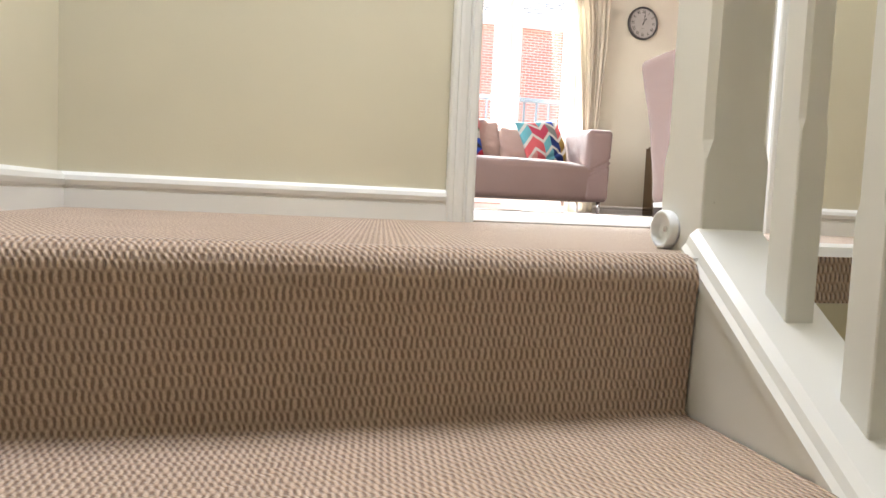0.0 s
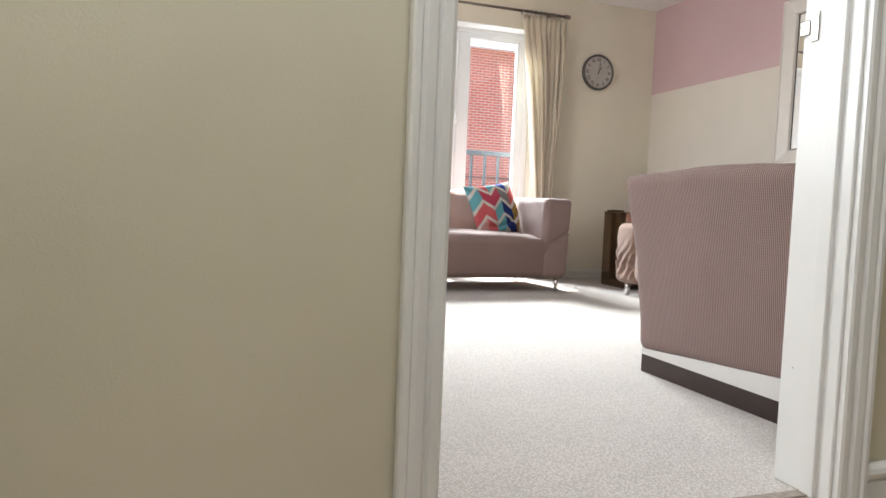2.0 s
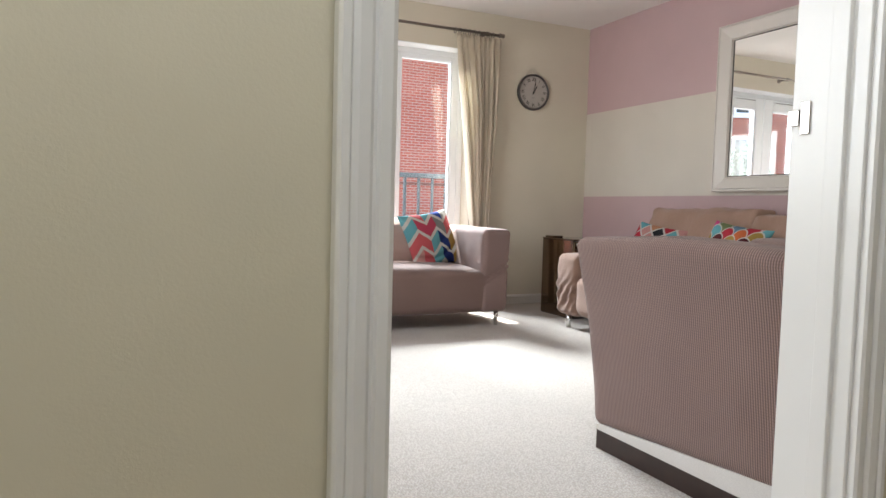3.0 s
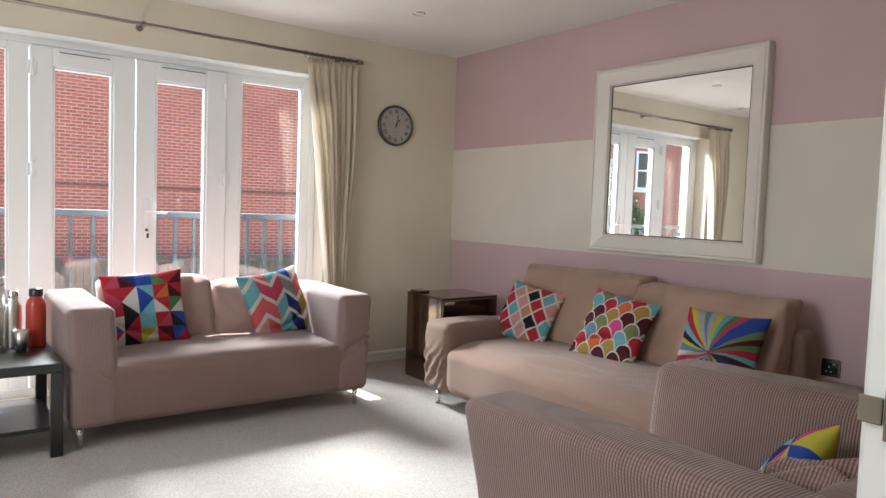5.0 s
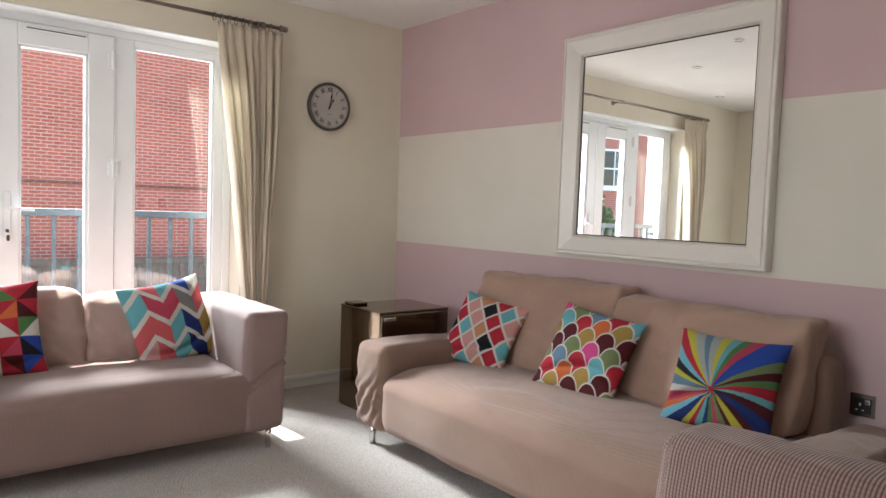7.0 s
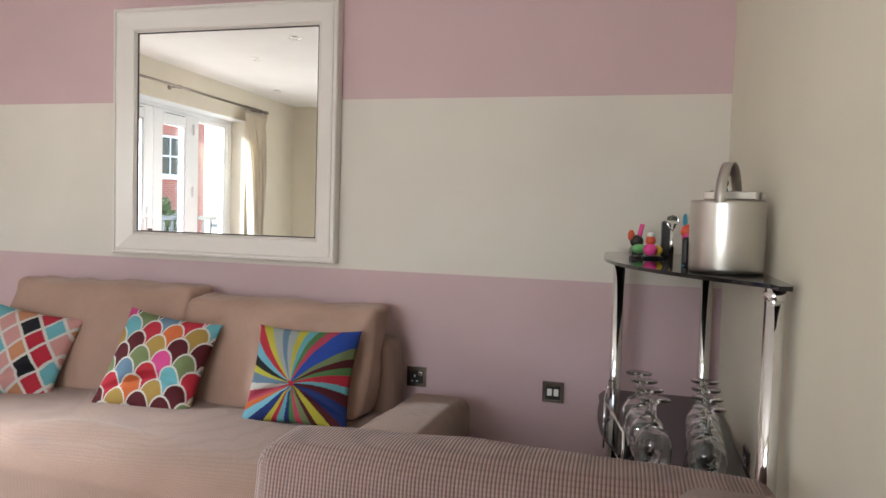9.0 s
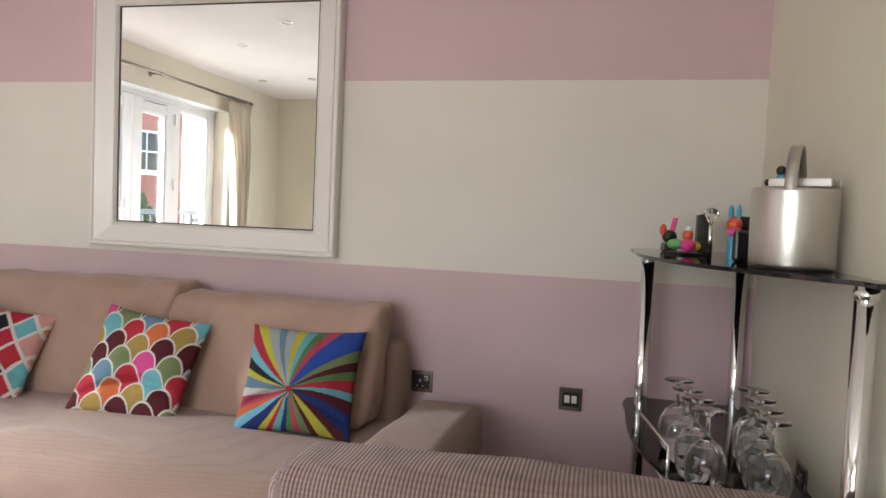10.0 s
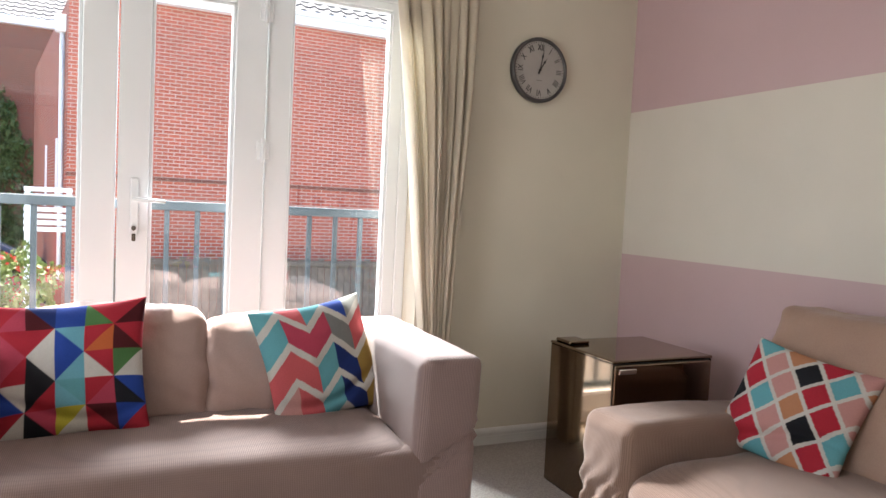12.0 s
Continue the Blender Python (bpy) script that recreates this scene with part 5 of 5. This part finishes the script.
# bottle stoppers, opener and boxes beside the bucket
st = thing("bottle_stopper", "chrome bottle stopper with a faceted crystal top", "bottle stopper")
st.location = (3.74, 2.41, BT)
part("stem", smooth(tube((0, 0, 0), (0, 0, 0.10), 0.007, 12)), CHROME, st)
part("crystal", lathe([(0.0, 0.10), (0.010, 0.10), (0.022, 0.122), (0.016, 0.140), (0.0, 0.145)], 8), DRINK_GLASS, st)
tagged(mesh_ob("gadget_box", box(3.80, 3.87, 2.40, 2.44, BT, BT + 0.125, 0.008, 2), BLACK), "upright black case on the bar unit", "box")
tagged(mesh_ob("gadget_box", box(3.60, 3.66, 2.300, 2.365, BT, BT + 0.12, 0.006, 2), BLACK), "upright black case on the bar unit", "box")
op = thing("corkscrew_case", "rounded black corkscrew case with a steel edge", "corkscrew")
op.matrix_world = pose(3.42, 2.385, BT, 0, 0, 25)
part("shell", box(-0.012, 0.012, -0.024, 0.016, 0, 0.082, 0.010, 3), BLACK, op)
part("edge", box(-0.011, 0.011, -0.032, -0.0245, 0.002, 0.078, 0.003, 2), STEEL, op)

# ---- strike plate and hinge in the door lining ----
sp = thing("strike_plate", "worn nickel strike plate screwed to the door lining", "strike plate")
part("plate", box(DOOR_R - 0.0295, DOOR_R - 0.0265, 2.190, 2.210, 0.950, 1.010, 0.0012, 2), NICKEL, sp)
part("lip", box(DOOR_R - 0.031, DOOR_R - 0.027, 2.211, 2.236, 0.966, 0.996, 0.0015, 2), NICKEL, sp)
for z in (0.957, 1.003):
    part("screw", tube((DOOR_R - 0.0295, 2.200, z), (DOOR_R - 0.031, 2.200, z), 0.004, 10), CHROME, sp)

# ---- balustrade of the stairs ----
bal = thing("stair_balustrade", "white painted stair balustrade with chamfered balusters and newel", "balustrade")


def chamfered_post(x, y, w, z0, z1, stop0, stop1, ch):
    """Square post with stop-chamfered corners between two heights."""
    b3 = bmesh.new()
    def ring(z, c):
        h = w / 2
        pts = [(-h + c, -h), (h - c, -h), (h, -h + c), (h, h - c), (h - c, h), (-h + c, h), (-h, h - c), (-h, -h + c)]
        return [b3.verts.new((x + a, y + b, z)) for a, b in pts]
    e = 0.0015
    rings = [ring(z0, e), ring(stop0, e), ring(stop0 + ch * 2.6, ch), ring(stop1 - ch * 2.6, ch), ring(stop1, e), ring(z1, e)]
    for p, q in zip(rings, rings[1:]):
        for i in range(8):
            b3.faces.new((p[i], p[(i + 1) % 8], q[(i + 1) % 8], q[i]))
    b3.faces.new(rings[0][::-1])
    b3.faces.new(rings[-1])
    return b3


SLOPE = RISE / GOING
NX, NY = 0.720, 1.200
part("newel", chamfered_post(NX, NY, 0.090, -0.60, 1.10, 0.115, 0.86, 0.009), GLOSS, bal, "square white newel post")
part("newel_cap", smooth(lathe([(0.0, 1.10), (0.050, 1.10), (0.056, 1.112), (0.050, 1.122), (0.045, 1.15), (0.025, 1.175), (0.0, 1.18)], 24, (NX, NY, 0))), GLOSS, bal)


def sloping(profile, y0, z0, length):
    """Run down the stairs from (y0, z0); profile in (x, up)."""
    b3 = bmesh.new()
    a = [b3.verts.new((NX + px, y0, z0 + pz)) for px, pz in profile]
    b = [b3.verts.new((NX + px, y0 - length, z0 + pz - length * SLOPE)) for px, pz in profile]
    k = len(profile)
    for i in range(k):
        b3.faces.new((a[i], a[(i + 1) % k], b[(i + 1) % k], b[i]))
    b3.faces.new(a[::-1])
    b3.faces.new(b)
    return b3


BR_Z = 0.026
part("base_rail", sloping([(-0.070, -0.034), (-0.070, -0.020), (-0.064, -0.014), (-0.060, -0.004), (-0.050, 0.004), (0.040, 0.004), (0.046, -0.004), (0.050, -0.014), (0.046, -0.020), (0.046, -0.034)], NY - 0.045, BR_Z, 2.9), GLOSS, bal, "moulded sloping base rail")
part("string_board", sloping([(-0.067, -0.36), (-0.067, -0.034), (0.020, -0.034), (0.020, -0.36)], NY - 0.046, BR_Z, 2.9), GLOSS, bal, "white outer stair string")
part("handrail", smooth(sloping([(-0.028, 0.80), (-0.032, 0.82), (-0.026, 0.845), (0.0, 0.855), (0.026, 0.845), (0.032, 0.82), (0.028, 0.80)], NY - 0.045, 0.06, 2.9)), GLOSS, bal, "white moulded handrail")
for k in range(20):
    y = NY - 0.148 - k * 0.113
    z0 = BR_Z + 0.004 - (NY - 0.045 - y) * SLOPE
    part("baluster", chamfered_post(NX, y, 0.036, z0 - 0.02, z0 + 0.84, z0 + 0.19, z0 + 0.66, 0.005), GLOSS, bal)
gate = thing("stair_gate_cup", "round white plastic stair gate cup screwed to the newel", "gate cup")
gate.matrix_world = pose(NX - 0.0455, 1.222, 0.026, 0, -90, 0)
part("cup", smooth(lathe([(0.0, 0.0), (0.024, 0.0), (0.025, 0.003), (0.025, 0.012), (0.023, 0.014), (0.020, 0.013), (0.019, 0.005), (0.0, 0.005)], 32)), UPVC, gate)
part("screw", tube((0, 0, 0.005), (0, 0, 0.007), 0.004, 10), CHROME, gate)
hg = thing("door_hinge", "old brass hinge knuckle on the door lining", "hinge")
part("knuckle", smooth(tube((DOOR_L + 0.031, 2.196, 0.79), (DOOR_L + 0.031, 2.196, 0.885), 0.006, 12)), BRASS, hg)
part("leaf", box(DOOR_L + 0.0265, DOOR_L + 0.0285, 2.165, 2.194, 0.79, 0.885), BRASS, hg)
part("wall_string_end", box(0.6535, 0.674, 1.13, 1.24, -0.30, -0.004), GLOSS, bal, "white string end beside the newel")

# ---- outside ----
GZ = -1.7
structure("ground", box(-300, 300, 6.9, 600, GZ - 0.2, GZ), ASPHALT, "yard and car park, made pale to bounce sunlight indoors", "ground")


def roof_tiles(x0, x1, y0, z0, y1, z1, rows, cols):
    """Overlapping pantile courses on a slope, as one sheet of many tiles."""
    b3 = bmesh.new()
    n = Vector((0, y1 - y0, z1 - z0))
    step = n / rows
    up = Vector((0, -(z1 - z0), y1 - y0)).normalized()
    for r in range(rows):
        a = Vector((0, y0, z0)) + step * r
        for c in range(cols):
            xa, xb = x0 + (x1 - x0) * c / cols, x0 + (x1 - x0) * (c + 1) / cols
            xs = [xa, xa + (xb - xa) * 0.3, xa + (xb - xa) * 0.65, xb]
            hs = [0.02, 0.065, 0.02, 0.02]
            lo = [b3.verts.new(Vector((x, 0, 0)) + a + up * (h + 0.035)) for x, h in zip(xs, hs)]
            hi = [b3.verts.new(Vector((x, 0, 0)) + a + step * 1.08 + up * h) for x, h in zip(xs, hs)]
            fr = [b3.verts.new(v.co - up * 0.05) for v in lo]
            for i in range(3):
                b3.faces.new((lo[i], lo[i + 1], hi[i + 1], hi[i]))
                b3.faces.new((fr[i], fr[i + 1], lo[i + 1], lo[i]))
    return b3


def sash_window(parent, x, z, w, h, y, face="y"):
    """White sash window set in a south-facing wall at y."""
    win = part("window", bmesh.new(), UPVC, parent, "white sash window")
    b3 = bmesh.new()
    for a in ((0, 0.08, 0, h), (w - 0.08, w, 0, h), (0.08, w - 0.08, 0, 0.10), (0.08, w - 0.08, h - 0.08, h), (0.08, w - 0.08, h * 0.5 - 0.03, h * 0.5 + 0.03), (w / 2 - 0.02, w / 2 + 0.02, 0.10, h - 0.08)):
        add_box(b3, x + a[0], x + a[1], y - 0.03, y + 0.05, z + a[2], z + a[3])
    b3.to_mesh(win.data)
    b3.free()
    part("pane", box(x + 0.05, x + w - 0.05, y - 0.005, y + 0.005, z + 0.05, z + h - 0.05), BLACK_GLASS, win)
    part("sill", box(x - 0.06, x + w + 0.06, y - 0.10, y, z - 0.09, z - 0.005), UPVC, win)


# opposite house
BX0, BX1, BY, EAVE = 0.62, 26.0, 19.0, 5.02
op_house = thing("brick_house", "red brick house with white fascia and tiled roof across the yard", "house")
part("wall", box(BX0, BX1, BY, BY + 0.3, GZ, EAVE), BRICK, op_house, "red brick wall")
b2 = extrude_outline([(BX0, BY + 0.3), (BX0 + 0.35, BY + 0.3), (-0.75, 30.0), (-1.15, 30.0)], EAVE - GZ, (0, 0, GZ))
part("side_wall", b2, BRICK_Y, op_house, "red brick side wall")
part("band_course", box(BX0 - 0.01, BX1, BY - 0.02, BY, 1.42, 1.50), BRICK_OLD, op_house, "dark brick band course")
part("fascia", box(BX0 - 0.15, BX1, BY - 0.22, BY - 0.18, EAVE - 0.02, EAVE + 0.24), UPVC, op_house, "white fascia board")
part("soffit", box(BX0 - 0.15, BX1, BY - 0.18, BY, EAVE - 0.02, EAVE), UPVC, op_house)
part("gutter", smooth(tube((BX0 - 0.15, BY - 0.28, EAVE + 0.20), (BX1, BY - 0.28, EAVE + 0.20), 0.055, 10)), UPVC, op_house)
tagged(part("roof_tiles", roof_tiles(BX0 - 0.15, BX1, BY - 0.24, EAVE + 0.22, BY + 5.0, EAVE + 3.4, 17, 84), ROOF, op_house, "grey interlocking roof tiles"), kind="stuff")
part("downpipe", smooth(tube((0.42, 20.2, GZ), (0.42, 20.2, EAVE - 0.6), 0.05, 12)), UPVC, op_house)
part("hopper", box(0.28, 0.52, 20.05, 20.3, EAVE - 0.6, EAVE - 0.25, 0.02, 1), UPVC, op_house)
for y0 in (21.5, 24.5):
    xw = BX0 + (y0 - 19.3) * (-1.15 - BX0) / 10.7
    part("side_window", box(xw - 0.05, xw + 0.02, y0, y0 + 1.0, 0.7, 2.3), UPVC, op_house, "white side window")

# fence at the foot of the opposite wall
fence = thing("timber_fence", "weathered timber fence in front of the brick house", "fence")
part("fence_rail", box(0.9, 16, 18.26, 18.30, -0.25, -0.17), FENCE, fence)
fb = None
for k in range(100):
    x = 0.9 + k * 0.15
    if fb is None:
        fb = part("board", box(0, 0.142, 18.30, 18.322, GZ, -0.12, 0.003, 1), FENCE, fence)
        o = fb
    else:
        o = new("board", fb.data)
        o.parent = fence
    o.location = (x, 0.01 * (k % 2), 0.02 * math.sin(k * 2.7))

# farther house with ivy
far = thing("brick_house", "dark red brick house with ivy and a tiled roof, farther away", "house")
FYY, FE = 33.0, 7.0
part("wall", box(-16, 6, FYY, FYY + 0.3, GZ, FE), BRICK_OLD, far, "dark red brick wall")
part("fascia", box(-16, 6, FYY - 0.25, FYY, FE, FE + 0.25), UPVC, far, "white fascia board")
tagged(part("roof_tiles", roof_tiles(-16, 6, FYY - 0.3, FE + 0.25, FYY + 6, FE + 4.5, 20, 72), ROOF, far, "grey roof tiles"), kind="stuff")


def leaf_mass(name, blobs, count, size, mat, seed):
    """Many small folded leaves spread over and through lumpy volumes."""
    rng = random.Random(seed)
    verts, faces = [], []
    for _ in range(count):
        bx, by, bz, rx, ry, rz = rng.choice(blobs)
        while True:
            d = Vector((rng.uniform(-1, 1), rng.uniform(-1, 1), rng.uniform(-1, 1)))
            if 0.3 < d.length < 1:
                break
        d = d.normalized() * (d.length ** 0.5) * (0.8 + 0.35 * noise.noise(d * 2.2 + Vector((bx, by, bz))))
        c = Vector((bx + d.x * rx, by + d.y * ry, bz + d.z * rz))
        e = Euler((rng.uniform(0, 6.3), rng.uniform(0, 6.3), rng.uniform(0, 6.3))).to_matrix()
        s = size * rng.uniform(0.6, 1.3)
        i0 = len(verts)
        for p in ((-0.5, 0, 0), (0, -0.32, 0.08), (0.5, 0, 0), (0, 0.32, 0.08)):
            verts.append(c + e @ (Vector(p) * s))
        faces += [(i0, i0 + 1, i0 + 2), (i0, i0 + 2, i0 + 3)]
    me = bpy.data.meshes.new(name)
    me.from_pydata(verts, [], faces)
    me.materials.append(mat)
    return new(name, me)


ivy = leaf_mass("ivy", [(-3.3, 32.85, 1.2, 1.2, 0.22, 2.6), (-2.6, 32.85, 3.0, 0.9, 0.2, 2.0), (-2.2, 32.85, 1.0, 1.4, 0.25, 2.5), (-3.0, 32.85, -0.5, 1.5, 0.25, 1.4)], 9000, 0.16, LEAF, 3)
tagged(ivy, "dense green ivy climbing the far brick wall", "ivy", "", "stuff")


def shrub(name, at, blobs, count, size, mat, seed, label, trunk):
    t = thing(name, label, "tree" if trunk else "shrub")
    t.location = at
    h, r = trunk if trunk else (0.5, 0.04)
    b3 = bmesh.new()
    add_tube(b3, (0, 0, 0), (0.05, 0, h), r, 10, r * 0.55)
    for k in range(6):
        a = k * 1.05
        add_tube(b3, (0.03, 0, h * (0.55 + 0.07 * k)), (0.03 + math.cos(a) * h * 0.35, math.sin(a) * h * 0.35, h * (0.85 + 0.1 * k)), r * 0.4, 7, r * 0.12)
    part("trunk", smooth(b3), BARK, t)
    o = leaf_mass("crown", blobs, count, size, mat, seed)
    o.parent = t
    return t


shrub("shrub", (0.45, 14.0, GZ), [(0, 0, 1.35, 0.6, 0.6, 0.85), (-0.55, 0.2, 1.1, 0.6, 0.5, 0.8), (0.2, -0.1, 0.6, 0.6, 0.5, 0.6), (-0.4, 0, 0.5, 0.6, 0.5, 0.5)], 7000, 0.085, LEAF_LIGHT, 5, "sunlit yellow-green shrub in the yard", None)
shrub("tree", (-8.6, 15.6, GZ), [(0, 0, 3.2, 1.2, 1.2, 1.0), (0.7, 0.3, 2.6, 0.9, 0.9, 0.8), (-0.7, -0.2, 2.7, 1.0, 0.9, 0.8), (0.1, 0.2, 4.0, 0.8, 0.8, 0.7)], 8000, 0.14, LEAF, 7, "leafy green tree beside the brick houses", (2.6, 0.11))

# terrace with sash windows, seen in the mirror
ter = thing("terrace_house", "red brick terrace with white sash windows", "house")
ter.matrix_world = pose(-16.2, 18.2, 0, 0, 0, 28)
part("wall", box(0, 11.5, 0, 0.3, GZ, 6.4), BRICK, ter, "red brick wall")
part("fascia", box(0, 11.5, -0.25, 0, 6.4, 6.65), UPVC, ter)
for x in (0.8, 3.0, 5.2, 7.4, 9.6):
    for z in (-0.5, 2.3, 4.6):
        sash_window(ter, x, z, 1.1, 1.5, -0.02)
tagged(part("roof_tiles", roof_tiles(0, 11.5, -0.3, 6.6, 5, 10, 14, 36), ROOF, ter), kind="stuff")


def parked_car(x, y, heading, paint_mat, label):
    c = thing("car", label, "car")
    c.matrix_world = pose(x, y, GZ, 0, 0, heading)
    side = [(-2.0, 0.28), (-2.05, 0.62), (-1.95, 0.88), (-1.25, 0.95), (-0.75, 1.36), (0.55, 1.42), (1.30, 1.02), (1.95, 0.86), (2.08, 0.60), (2.02, 0.28)]
    b3 = extrude_outline([(a, b) for a, b in side], 1.66, (0, 0.83, 0), Matrix.Rotation(radians(90), 4, "X"))
    bmesh.ops.bevel(b3, geom=b3.edges[:], offset=0.06, segments=2, affect="EDGES")
    part("body", smooth(b3), paint_mat, c)
    for s in (-1, 1):
        part("side_glass", extrude_outline([(-1.15, 0.98), (-0.70, 1.30), (0.50, 1.35), (1.12, 1.02)], 0.02, (0, 0.83 * s + 0.01, 0), Matrix.Rotation(radians(90), 4, "X")), BLACK_GLASS, c)
        for wx in (-1.28, 1.28):
            w = part("wheel", smooth(tube((wx, 0.68 * s, 0.31), (wx, 0.86 * s, 0.31), 0.31, 24)), BLACK, c)
            part("rim", smooth(tube((wx, 0.84 * s, 0.31), (wx, 0.875 * s, 0.31), 0.19, 20)), CHROME, w)
    return c


parked_car(-1.9, 24.5, 8, CAR_BLUE, "dark blue hatchback parked in the yard")
parked_car(-1.3, 20.8, 4, CAR_RED, "red hatchback parked in the yard")
sl = thing("slatted_screen", "white slatted timber screen in the yard", "screen")
for k in range(7):
    part("slat", box(0.12, 0.85, 17.2, 17.24, 0.40 + k * 0.115, 0.475 + k * 0.115, 0.004, 1), UPVC, sl)
for x in (0.17, 0.80):
    part("post", box(x - 0.04, x + 0.04, 17.24, 17.30, GZ, 1.16), UPVC, sl)
